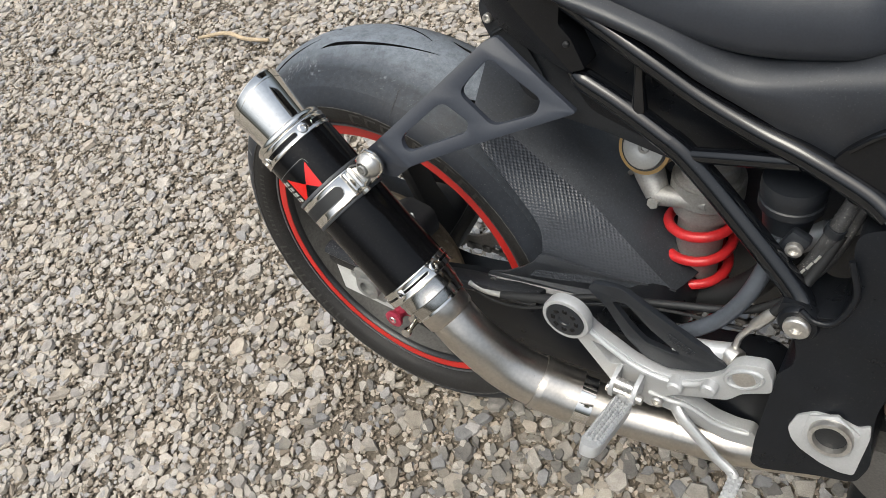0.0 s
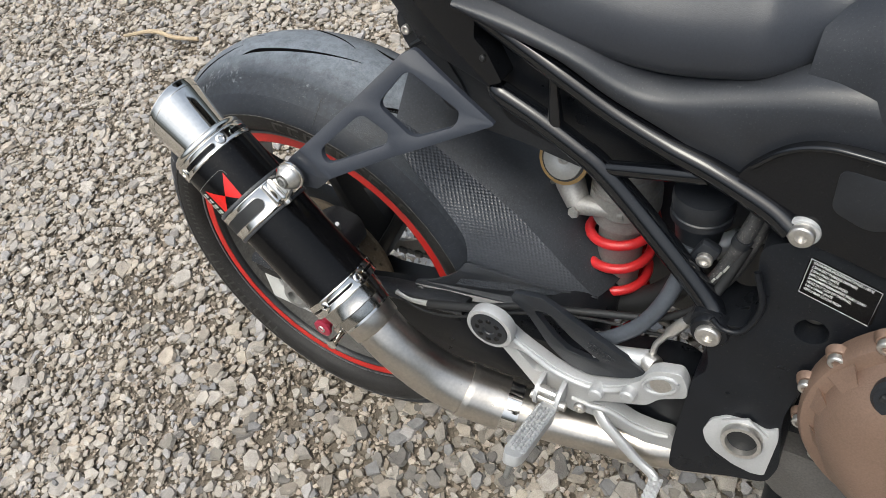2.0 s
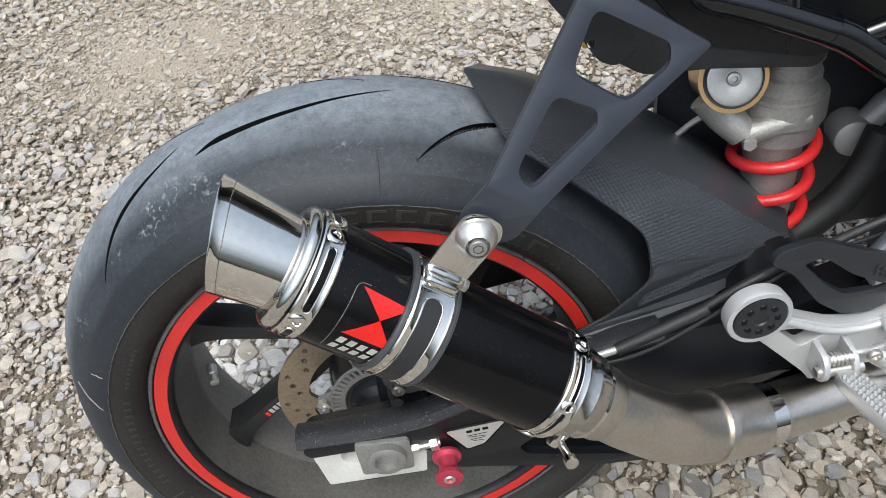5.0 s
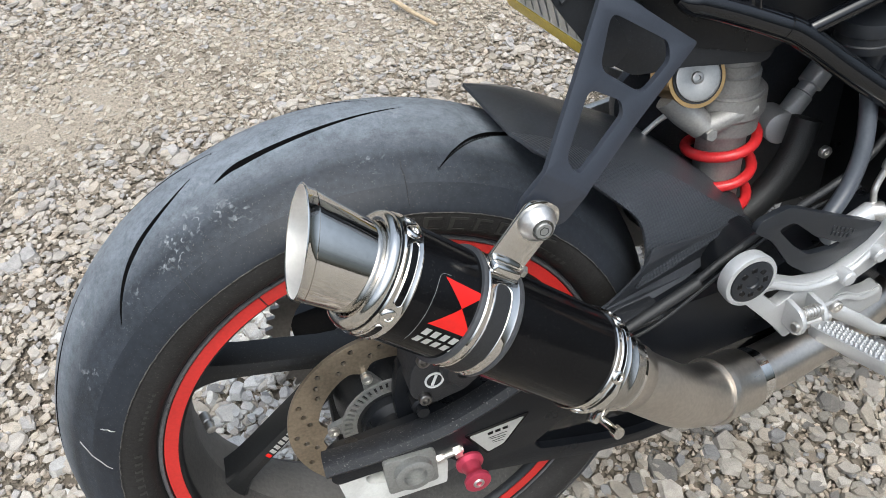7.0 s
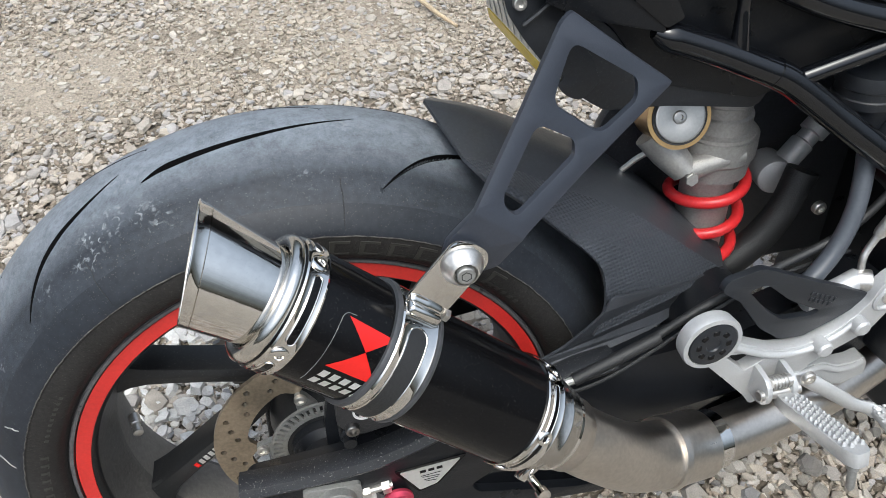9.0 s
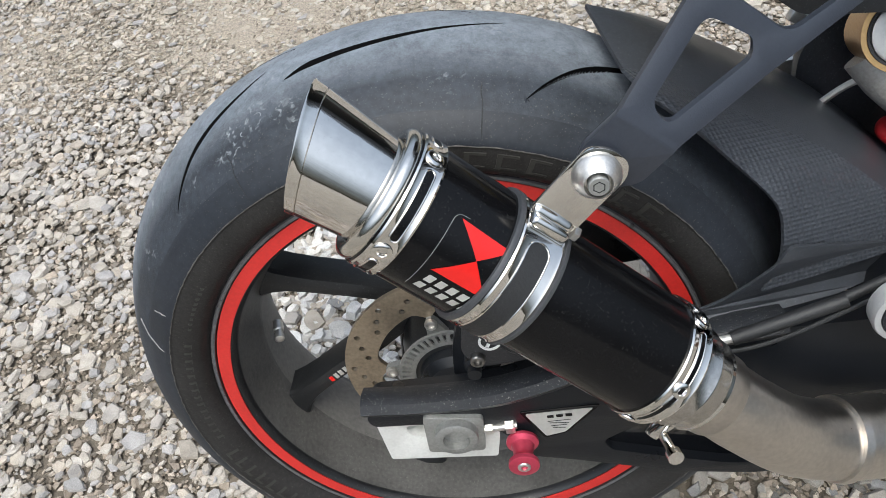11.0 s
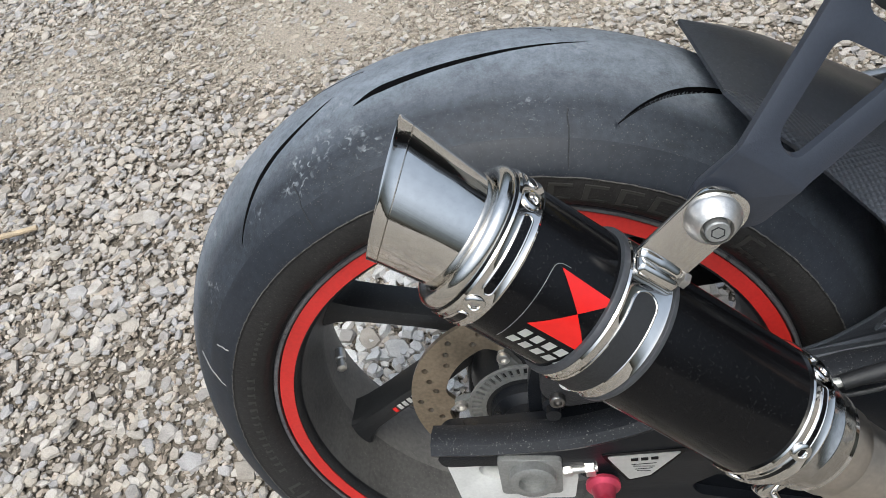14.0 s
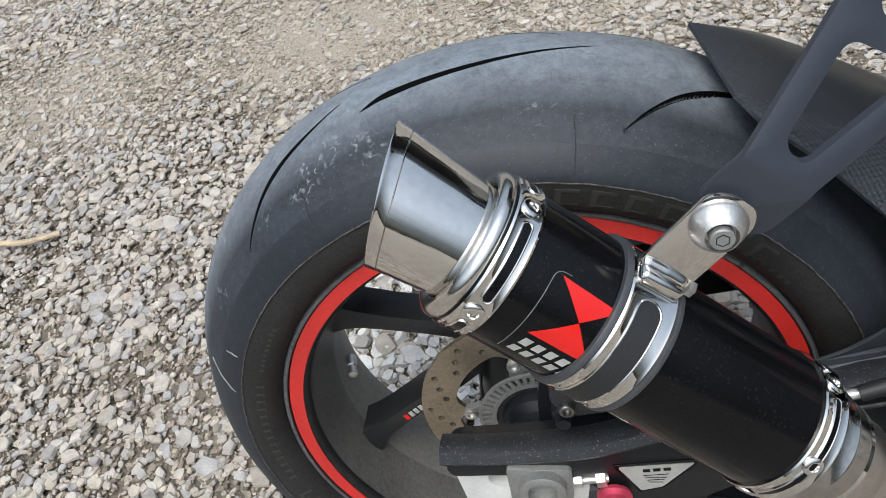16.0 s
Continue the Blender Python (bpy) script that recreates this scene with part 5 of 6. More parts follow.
for i, c in enumerate(spline(CREASE, 4)):
    # a ridge along the middle, drawn out into a point at the back
    up = Vector((c.x, 0, c.z)).normalized()
    back = Vector((-up.z, 0, up.x))
    ridge = Vector((c.x, 0, c.z)) + up * 0.0155 + back * 0.028 * max(0.0, 1 - i / 14)
    near_half = [c.lerp(ridge, k / 6) + up * 0.007 * math.sin(math.pi * k / 6) * min(1.0, i / 8) for k in range(7)]
    rows.append(near_half + [Vector((p.x, -p.y, p.z)) for p in near_half[-2::-1]])
hugger = part("mudguard", loft(rows), HUGGER, bike, "black plastic rear mudguard")
rows = []
for c, e in zip(spline(CREASE, 4), spline(LOWER, 4)):
    rows.append([c.lerp(e, k / 8) + Vector((0, -0.004, 0.002)) * math.sin(math.pi * k / 8) for k in range(9)])
part("mudguard_side", loft(rows), DIMPLED, hugger, "dimpled side of the mudguard")
WING = [(0.266, 0.168), (0.2565, 0.150), (0.2413, 0.1355), (0.222, 0.120), (0.205, 0.112), (0.195, 0.107), (0.193, 0.093), (0.205, 0.088), (0.26, 0.092), (0.33, 0.103), (0.395, 0.112), (0.412, 0.134), (0.35, 0.142)]
part("mudguard_wing", slab(rounded(WING, 0.006), lambda u, v, w: Vector((u, -0.1215 + 0.34 * max(0.0, u - 0.262) + w, v)), 0.003, bevel=0.0008), HUGGER, hugger)
part("mudguard_screw", bolt((0.2045, -0.1235, 0.0995), OUT, 0.005, 0.003), DARK_STEEL, hugger)

# ---- subframe tubes ----
upper = [(0.225, -0.088, 0.480), (0.2843, -0.0945, 0.4590), (0.3233, -0.098, 0.4420), (0.3628, -0.1015, 0.4248), (0.4124, -0.105, 0.4029), (0.4614, -0.109, 0.3870), (0.5000, -0.114, 0.3790), (0.550, -0.121, 0.364), (0.572, -0.127, 0.354)]
subframe = part("subframe_tube", tube(upper, 0.0105, 18), FRAME_BLACK, bike, "gloss black subframe tube")
part("lower_tube", tube([(0.286, -0.094, 0.393), (0.299, -0.095, 0.388), (0.342, -0.097, 0.371), (0.40, -0.102, 0.345)], [0.0050, 0.0112, 0.0115, 0.0115], 18), FRAME_BLACK, subframe)
part("diagonal_tube", tube([(0.388, -0.101, 0.351), (0.4076, -0.103, 0.3395), (0.452, -0.11, 0.306), (0.5234, -0.1275, 0.2525), (0.54, -0.138, 0.236)], 0.0120, 18), FRAME_BLACK, subframe)
part("cross_tube", tube([(0.405, -0.103, 0.342), (0.445, -0.108, 0.355), (0.500, -0.114, 0.372)], 0.0075, 16), FRAME_BLACK, subframe)
part("gusset", tube([(0.352, -0.0985, 0.437), (0.353, -0.098, 0.405), (0.357, -0.0985, 0.368)], [0.0070, 0.0048, 0.0080], 14), FRAME_BLACK, subframe)
for at, r in (((0.4076, -0.110, 0.346), 0.006), ((0.342, -0.1045, 0.376), 0.006), ((0.5234, -0.135, 0.2555), 0.006)):
    bm = bmesh.new()
    for k in range(4):
        a = k * 0.8
        turned([(0, 0.001), (0.001, r * 0.4), (0.002, r * 0.4), (0.003, 0.001)], Vector(at) + Vector((0.004 * math.cos(a) - 0.003, 0.003, 0.003 * math.sin(a))), (0.6, -0.5, 0.5), 10, bm)
    part("weld", bm, FRAME_BLACK, subframe)
part("frame_lug", turned([(0, 0.0135), (0.012, 0.0135), (0.014, 0.0122), (0.014, 0.006)], (0.580, -0.118, 0.357), OUT, 32), SILVER, subframe, "silver mounting lug")
part("lug_bolt", bolt((0.580, -0.132, 0.357), OUT, 0.0100, 0.007, None, 0.45), ALLOY, subframe)
part("tail_box", slab(rounded([(0.215, 0.43), (0.26, 0.395), (0.30, 0.345), (0.395, 0.318), (0.44, 0.335), (0.505, 0.365), (0.50, 0.385), (0.42, 0.415), (0.35, 0.445), (0.25, 0.47)], 0.01), side(-0.078), 0.15, bevel=0.004), CAST_BLACK, bike, "black battery box between the frame tubes")
part("undertray", slab(rounded([(0.205, 0.395), (0.235, 0.345), (0.262, 0.326), (0.315, 0.322), (0.40, 0.308), (0.41, 0.325), (0.30, 0.36), (0.24, 0.41)], 0.008), side(-0.075), 0.15, bevel=0.003), PLASTIC, bike, "black tail undertray")
CREST = [(0.13, 0.547), (0.199, 0.4784), (0.2402, 0.4397), (0.2661, 0.4182), (0.2907, 0.3979)]
tail_place = lambda u, v, w: Vector((u, -0.104 + w + 0.12 * max(0.0, 0.22 - u), v))
low_place = lambda u, v, w: tail_place(u, v, w) + Vector((0, 0.30 * max(0.0, -0.66 * (u - 0.199) - 0.751 * (v - 0.4784)) + 0.0012, 0))
tail = part("tail_fairing", slab(rounded(CREST + [(0.304, 0.404), (0.289, 0.4303), (0.276, 0.442), (0.277, 0.462), (0.280, 0.475), (0.29, 0.52), (0.25, 0.57)], 0.003), tail_place, 0.19, bevel=0.003, segs=3), GLOSS, bike, "gloss black tail fairing")
part("lower_panel", slab(rounded([(0.10, 0.53), (0.153, 0.474), (0.181, 0.450), (0.205, 0.421), (0.230, 0.409), (0.290, 0.3945)] + CREST[::-1], 0.003), low_place, 0.17, bevel=0.003, segs=3), CAST_BLACK, tail, "satin black lower edge of the tail")
part("fairing_clip", turned([(0, 0.003), (0.002, 0.003), (0.003, 0.002)], (0.285, -0.104, 0.425), OUT, 14), RUBBER, tail)

# number plate and its holder under the tail
holder = part("plate_holder", slab(rounded([(-0.060, -0.004), (0.100, -0.004), (0.100, 0.104), (-0.060, 0.104)], 0.003), lambda u, v, w: Vector((0.225 - 0.25 * v + w, u, 0.351 + v)), 0.004, bevel=0.001), PLASTIC, bike, "black number plate holder")
part("number_plate", slab(rounded([(-0.064, 0.0), (0.096, 0.0), (0.096, 0.10), (-0.064, 0.10)], 0.006), lambda u, v, w: Vector((0.220 - 0.25 * v + w, u, 0.351 + v)), 0.002, bevel=0.0005), WHITE_PRINT, holder, "white number plate seen from below")
part("plate_edge", slab(rounded([(-0.065, -0.001), (0.097, -0.001), (0.097, 0.010), (-0.065, 0.010)], 0.004), lambda u, v, w: Vector((0.2185 - 0.25 * v + w, u, 0.351 + v)), 0.004, bevel=0.0005), YELLOW, holder, "yellow lower edge")
bm = bmesh.new()
for k in range(9):
    block((0.001, 0.012, 0.085), Matrix.Translation((0.2185 - 0.25 * 0.055, -0.056 + 0.0175 * k, 0.406)) @ pose(0, 0, 0, 0, -14, 0), 0.0003, bm, 1)
part("plate_print", bm, BADGE, holder, "grey reflective strips as plain bars")
TONGUE = [(0.1805, 0.4389), (0.1766, 0.429), (0.1804, 0.4134), (0.194, 0.392), (0.2079, 0.3742), (0.2265, 0.3453), (0.2406, 0.3389), (0.2556, 0.3526), (0.2467, 0.3734), (0.2146, 0.4198)]
tongue = part("holder_side", slab(rounded(TONGUE, 0.006), side(-0.0785), 0.003, [[(0.221 + 0.0035 * math.cos(-2 * math.pi * k / 14), 0.3598 + 0.0035 * math.sin(-2 * math.pi * k / 14)) for k in range(14)]], bevel=0.0008), PLASTIC, holder, "black side plate with a drilled hole")
part("holder_bolt", bolt((0.1885, -0.0785, 0.4205), OUT, 0.0050, 0.005), ALLOY, tongue)
part("holder_rib", tube([(0.192, -0.079, 0.404), (0.203, -0.080, 0.412), (0.212, -0.080, 0.419)], 0.0022, 8), PLASTIC, tongue)
part("plate_bolt", bolt((0.205, -0.065, 0.435), OUT, 0.006, 0.005), ALLOY, holder)
part("reflector", block((0.004, 0.008, 0.010), pose(0.196, -0.058, 0.436, 0, -15, 0), 0.0015), RED_LOGO, holder, "small red reflector")

# ---- seat and side panels ----
seat_low = [(0.20, 0.503), (0.25, 0.488), (0.298, 0.474), (0.344, 0.459), (0.395, 0.449), (0.442, 0.4465), (0.492, 0.4535), (0.535, 0.465), (0.556, 0.480), (0.566, 0.500)]
rows = []
for i, p in enumerate(spline([(x, 0, z) for x, z in seat_low], 5)):
    t = min(1.0, max(0.0, (0.573 - p.x) / 0.06))
    half, high = 0.104 * (0.45 + 0.55 * math.sqrt(t)), 0.085 * (0.35 + 0.65 * math.sqrt(t))
    side_line = spline([(w * half, h * high - 0.006, 0) for w, h in ((0.84, 0.0), (0.925, 0.05), (0.985, 0.15), (1.0, 0.28), (0.985, 0.44), (0.93, 0.62), (0.80, 0.80), (0.55, 0.94), (0.28, 0.985), (0.0, 1.0))], 3)
    left = [(p.x - 0.01 * min(1.0, q.y / high), -q.x, p.z + q.y) for q in side_line]
    rows.append(left + [(x, -y, z) for x, y, z in left[-2::-1]])
part("seat", loft(rows, 0.004), VINYL, bike, "black vinyl rider seat", 60)
line = [(0.26, 0.478), (0.315, 0.469), (0.374, 0.453), (0.417, 0.436), (0.451, 0.432), (0.509, 0.447), (0.56, 0.463), (0.62, 0.472), (0.72, 0.478)]
foot = [(0.26, 0.470), (0.30, 0.458), (0.355, 0.445), (0.405, 0.421), (0.450, 0.404), (0.500, 0.386), (0.535, 0.380), (0.62, 0.385), (0.72, 0.39)]
rows = []
for a, b in zip(spline([(x, 0, z) for x, z in line], 5), spline([(x, 0, z) for x, z in foot], 5)):
    row = []
    for y, w, lift in ((-0.060, 0, 0.016), (-0.085, 0, 0.012), (-0.100, 0, 0.006), (-0.109, 0, 0.0), (-0.113, 0.15, 0), (-0.115, 0.4, 0), (-0.114, 0.7, 0), (-0.110, 1.0, 0)):
        q = a.lerp(b, w)
        row.append((q.x, y - 0.006 * max(0.0, (q.x - 0.5) / 0.2), q.z + lift))
    rows.append(row)
part("side_panel", loft(rows, 0.003), PANEL, bike, "grained black side panel under the seat", 60)
FAIR = [(0.517, 0.377), (0.530, 0.402), (0.548, 0.422), (0.568, 0.433), (0.60, 0.438), (0.72, 0.44), (0.74, 0.33), (0.62, 0.345), (0.57, 0.348)]
tank_side = part("tank_side_cover", slab(rounded(FAIR, 0.012), lambda u, v, w: Vector((u, -0.1195 - 0.03 * max(0.0, (u - 0.52) / 0.2) + w, v)), 0.01, bevel=0.004, segs=3), GLOSS, bike, "gloss black side cover")
part("mesh_patch", slab(rounded([(0.588, 0.422), (0.64, 0.425), (0.66, 0.40), (0.62, 0.378), (0.592, 0.385)], 0.008), lambda u, v, w: Vector((u, -0.1205 - 0.03 * max(0.0, (u - 0.52) / 0.2) + w, v)), 0.004, bevel=0.001), PLASTIC, tank_side)
part("cover_edge", tube([(0.530, -0.124, 0.400), (0.548, -0.126, 0.421), (0.57, -0.1285, 0.433), (0.60, -0.133, 0.4375), (0.70, -0.148, 0.4395)], 0.0026, 10), FRAME_BLACK, tank_side)

# tank runs on unseen past x = 0.74 to block sky light
rows = []
for i in range(24):
    x = 0.546 + 0.02 * i
    low, top = 0.462 - 0.002 * i, 0.50 + 0.012 * min(i, 14)
    rows.append([(x, -0.118 * (0.8 + 0.2 * min(1.0, i / 3)) * math.cos(math.pi * k / 12), low + (top - low + 0.02) * math.sin(math.pi * k / 12) ** 0.7) for k in range(13)])
part("fuel_tank", loft(rows, 0.003), PANEL, bike, "black grained tank flank ahead of the seat", 60)

# ---- main frame casting ----
def frame_place(u, v, w):
    return Vector((u, -0.196 + 0.2 * v + w, v))


MAIN = [(0.556, 0.330), (0.571, 0.340), (0.600, 0.347), (0.642, 0.347), (0.74, 0.352), (0.74, 0.31), (0.663, 0.291), (0.649, 0.281), (0.637, 0.253), (0.630, 0.225), (0.6235, 0.195), (0.621, 0.171), (0.6245, 0.150), (0.635, 0.110), (0.630, 0.085), (0.599, 0.074), (0.552, 0.052), (0.541, 0.054), (0.5375, 0.087), (0.5365, 0.172), (0.5475, 0.190), (0.5405, 0.215), (0.519, 0.234), (0.519, 0.248), (0.537, 0.252), (0.549, 0.2445), (0.565, 0.249), (0.571, 0.280), (0.558, 0.312)]
main_frame = part("main_frame", slab(rounded(MAIN, 0.008), frame_place, 0.055, [[(0.614 + 0.0135 * math.cos(-2 * math.pi * k / 28), 0.267 + 0.0120 * math.sin(-2 * math.pi * k / 28)) for k in range(28)]], bevel=0.004, segs=3), CAST_BLACK, bike, "black cast aluminium main frame")
part("frame_bore", turned([(0, 0.016), (0.002, 0.011), (0.004, 0.0105)], (0.614, -0.118, 0.267), OUT, 24), DARK_STEEL, main_frame)
part("frame_rib", tube([(0.5365, -0.152, 0.252), (0.549, -0.1535, 0.2455), (0.564, -0.1525, 0.251), (0.5715, -0.1465, 0.280), (0.559, -0.140, 0.311)], 0.0028, 10), CAST_BLACK, main_frame)
part("frame_boss", turned([(0, 0.018), (0.012, 0.0175), (0.014, 0.016)], (0.538, -0.139, 0.2325), OUT, 32), CAST_BLACK, main_frame)
part("boss_bolt", bolt((0.538, -0.153, 0.2325), OUT, 0.0115, 0.006, None, 0.45), ALLOY, main_frame, "bright frame bolt")
PIV = [(0.5607, 0.1203), (0.5640, 0.1372), (0.5766, 0.1483), (0.5974, 0.1522), (0.6127, 0.1490), (0.6215, 0.1569), (0.6249, 0.1435), (0.6258, 0.0959), (0.6144, 0.0925), (0.5963, 0.0944), (0.5764, 0.1014), (0.5667, 0.1089)]
pivot = part("pivot_cover", slab(rounded(PIV, 0.0035), lambda u, v, w: frame_place(u, v, w) + Vector((0, -0.003, 0)), 0.003, bevel=0.0008), SILVER, main_frame, "silver swingarm pivot cover")
n_piv = Vector((0, -1, 0.2)).normalized()
part("pivot_hex", turned([(0, 0.0245), (0.003, 0.0245), (0.0035, 0.023)], (0.595, -0.1725, 0.1332), n_piv, 6), SILVER, pivot)
part("pivot_ring", turned([(0, 0.0190), (0.006, 0.0190), (0.0085, 0.0180), (0.0085, 0.0145), (-0.004, 0.0130)], (0.596, -0.175, 0.1340), n_piv, 40), ALLOY, pivot)
# flat black disc in place of the shade inside the hollow pivot
part("pivot_bore", turned([(0.0010, 0.0136), (0.0022, 0.0136)], (0.596, -0.175, 0.1340), n_piv, 32), RUBBER, pivot, "black disc standing for the shaded hollow of the pivot")
label_ob = part("tyre_label", slab(rounded([(0.592, 0.335), (0.650, 0.323), (0.651, 0.291), (0.592, 0.301)], 0.003), lambda u, v, w: frame_place(u, v, w) + Vector((0, -0.0008, 0)), 0.0008, bevel=0), CAN_BLACK, main_frame, "black tyre pressure label with white print")
E_LAB = [Vector(frame_place(*p, 0)) for p in ((0.592, 0.335), (0.650, 0.323), (0.592, 0.301))]
LX, LZ = (E_LAB[1] - E_LAB[0]), (E_LAB[2] - E_LAB[0])
LN = LX.cross(LZ).normalized()
LN = LN if LN.y < 0 else -LN
bm = bmesh.new()
edge = []
for a, b in ((0.02, 0.03), (0.98, 0.03), (0.98, 0.97), (0.02, 0.97)):
    edge.append(E_LAB[0] + LX * a + LZ * b + LN * 0.0012)
tube([*edge, edge[0]], 0.0002, 4, bm, 0)
part("label_border", bm, WHITE_PRINT, label_ob)
TEXT = ["GAWR/PNBE FRONT/AVANT 397LBS / 180KG", "120/70 ZR17 TUBELESS TIRE/PNEU,", "3.50 x 17MAN. JANTE,", "36PSI 2.5BAR COLD/A FROID", "GAWR/PNBE REAR/ARRIERE 595LBS / 270KG", "190/55 ZR17 TUBELESS TIRE/PNEU,", "6.00 x 17MAN. JANTE,", "42PSI 2.9BAR COLD/A FROID"]
for k, words in enumerate(TEXT):
    cu = bpy.data.curves.new("words", "FONT")
    cu.body, cu.size = words, 0.0042
    tmp = bpy.data.objects.new("words", cu)
    scene.collection.objects.link(tmp)
    me = bpy.data.meshes.new_from_object(tmp.evaluated_get(bpy.context.evaluated_depsgraph_get()))
    bpy.data.objects.remove(tmp)
    me.materials.clear()
    me.materials.append(WHITE_PRINT)
    ob = new("label_line", me)
    ob.parent = label_ob
    ux, uz = LX.normalized(), -(LZ - LX.normalized() * LZ.dot(LX.normalized())).normalized()
    m3 = Matrix((ux * 0.58, uz * 0.8, LN)).transposed().to_4x4()
    ob.matrix_local = Matrix.Translation(E_LAB[0] + LX * 0.06 + LZ * (0.13 + k * 0.104) + LN * 0.0012) @ m3

# ---- engine clutch cover, sump, belly ----
cover_c = Vector((0.737, -0.150, 0.218))
engine = part("clutch_cover", turned([(0, 0.112), (0.018, 0.112), (0.022, 0.109), (0.024, 0.098), (0.045, 0.090), (0.056, 0.072), (0.058, 0.060), (0.055, 0.02)], cover_c, (0.0, -1, 0.08), 72), BRONZE, bike, "bronze painted clutch cover")
for a in (154, 177, 202, 224, 132):
    q = cover_c + Vector((math.cos(math.radians(a)) * 0.111, -0.004, math.sin(math.radians(a)) * 0.111))
    part("cover_lug", turned([(0, 0.0100), (0.005, 0.0090), (0.007, 0.0080)], q, OUT, 18), BRONZE, engine)
    part("cover_bolt", bolt(q + Vector((0, -0.008, 0)), OUT, 0.0068, 0.006), ALLOY, engine)
for a in (154, 177, 202, 224):
    c, t = Vector((math.cos(math.radians(a)), 0, math.sin(math.radians(a)))), Vector((-math.sin(math.radians(a)), 0, math.cos(math.radians(a))))
    bm = bmesh.new()
    top = cover_c + Vector((0, -0.040, 0))
    vs = [bm.verts.new(p) for p in (top + c * 0.106 + t * 0.014 + Vector((0, 0.020, 0)), top + c * 0.106 - t * 0.014 + Vector((0, 0.020, 0)), top + c * 0.078 + Vector((0, -0.010, 0)), top + c * 0.088 + Vector((0, 0.03, 0)))]
    for tri in ((0, 1, 2), (0, 2, 3), (1, 2, 3), (0, 1, 3)):
        bm.faces.new([vs[i] for i in tri])
    part("cover_rib", bm, BRONZE, engine, "", 10)
cap = part("oil_cap", turned([(0, 0.019), (0.008, 0.019), (0.011, 0.016), (0.011, 0.004)], (0.683, -0.188, 0.278), (-0.2, -1, 0.2), 32), PLASTIC, engine, "black slotted oil filler cap")
part("cap_slot", block((0.026, 0.004, 0.005), pose(0.681, -0.199, 0.280, 0, 12, 0), 0.001), RUBBER, cap)
part("crankcase", slab(rounded([(0.60, 0.09), (0.64, 0.10), (0.70, 0.10), (0.76, 0.11), (0.76, 0.0), (0.65, 0.02), (0.62, 0.05)], 0.01), side(-0.145), 0.06, bevel=0.006, segs=3), mat("dark_alloy", (0.17, 0.165, 0.16), 0.45, 0.7, 0.2, 25, 400, 0.15, 600), engine, "dull alloy crankcase")
# engine block and belly pan carry on unseen to x = 1.05, blocking sky light
part("engine_block", slab(rounded([(0.63, 0.0), (0.63, 0.33), (1.05, 0.40), (1.05, 0.0)], 0.01), side(-0.120), 0.25, bevel=0.006), CAST_BLACK, engine, "black engine block")
part("belly_pan", slab(rounded([(0.650, -0.12), (0.645, -0.05), (0.665, -0.005), (0.74, 0.005), (1.05, 0.005), (1.05, -0.12)], 0.012), side(-0.13), 0.26, bevel=0.006, segs=3), PLASTIC, bike, "black belly pan")

# ---- rear shock ----
SH_TOP, SH_LOW = Vector((0.4085, -0.018, 0.305)), Vector((0.412, -0.008, 0.085))
SHD = (SH_LOW - SH_TOP).normalized()
shock = part("shock_body", turned([(0, 0.024), (0.0, 0.0275), (0.012, 0.0285), (0.014, 0.0265), (0.024, 0.0265), (0.026, 0.029), (0.040, 0.029), (0.042, 0.0345), (0.075, 0.0355), (0.079, 0.034), (0.088, 0.034), (0.090, 0.0255), (0.17, 0.0255), (0.215, 0.024)], SH_TOP, SHD, 40), SHOCK_ALLOY, bike, "grey alloy rear shock absorber")
pts = []
sb = basis(SHD)
for k in range(0, 126):
    a = 2 * math.pi * k / 26 + 0.6
    pts.append(SH_TOP + SHD * (0.092 + 0.0375 * k / 26) + sb @ Vector((0.0355 * math.cos(a), 0.0355 * math.sin(a), 0)))
part("coil_spring", tube(pts, 0.0058, 12, smooth=0), RED_SPRING, shock, "red coil spring")
DULL_CAP = mat("turned_alloy", (0.42, 0.41, 0.39), 0.34, 0.85, 0.08, 30, 400, 0.05, 500)
disc_n = Vector((-0.12, -0.93, 0.33)).normalized()
knob_c = Vector((0.3475, -0.046, 0.294))
knob = part("reservoir", turned([(-0.05, 0.024), (-0.004, 0.026), (-0.002, 0.0285), (0.0012, 0.0285), (0.0012, 0.0245)], knob_c, disc_n, 40), GOLD, shock, "bronze ringed reservoir end")
part("knob_face", turned([(0, 0.0225), (0.003, 0.0222), (0.0036, 0.0205), (0.0004, 0.0075), (0.0004, 0.0060), (0.0026, 0.0056), (0.0030, 0.0046), (0.0030, 0.0026), (0.0014, 0.0022)], knob_c + disc_n * 0.001, disc_n, 40), DULL_CAP, knob, "turned alloy end cap")
part("knob_seal", turned([(0, 0.0246), (0.0016, 0.0246), (0.0016, 0.0226), (0, 0.0226)], knob_c + disc_n * 0.0008, disc_n, 40, None, True), RUBBER, knob)
bm = tube([(0.338, -0.020, 0.268), (0.352, -0.030, 0.250), (0.366, -0.040, 0.234)], [0.017, 0.016, 0.013], 18)
tube([(0.364, -0.040, 0.234), (0.39, -0.042, 0.240), (0.42, -0.045, 0.246)], [0.0125, 0.0105, 0.009], 14, bm)
turned([(0, 0.0375), (0.022, 0.0385), (0.028, 0.034)], SH_TOP + SHD * 0.045, SHD, 32, bm)
part("adjuster_arm", bm, SHOCK_ALLOY, shock, "cast adjuster arm")
part("adjuster_hex", hexnut((0.366, -0.052, 0.232), (-0.05, -1, 0.15), 0.0065, 0.004), SHOCK_ALLOY, shock)
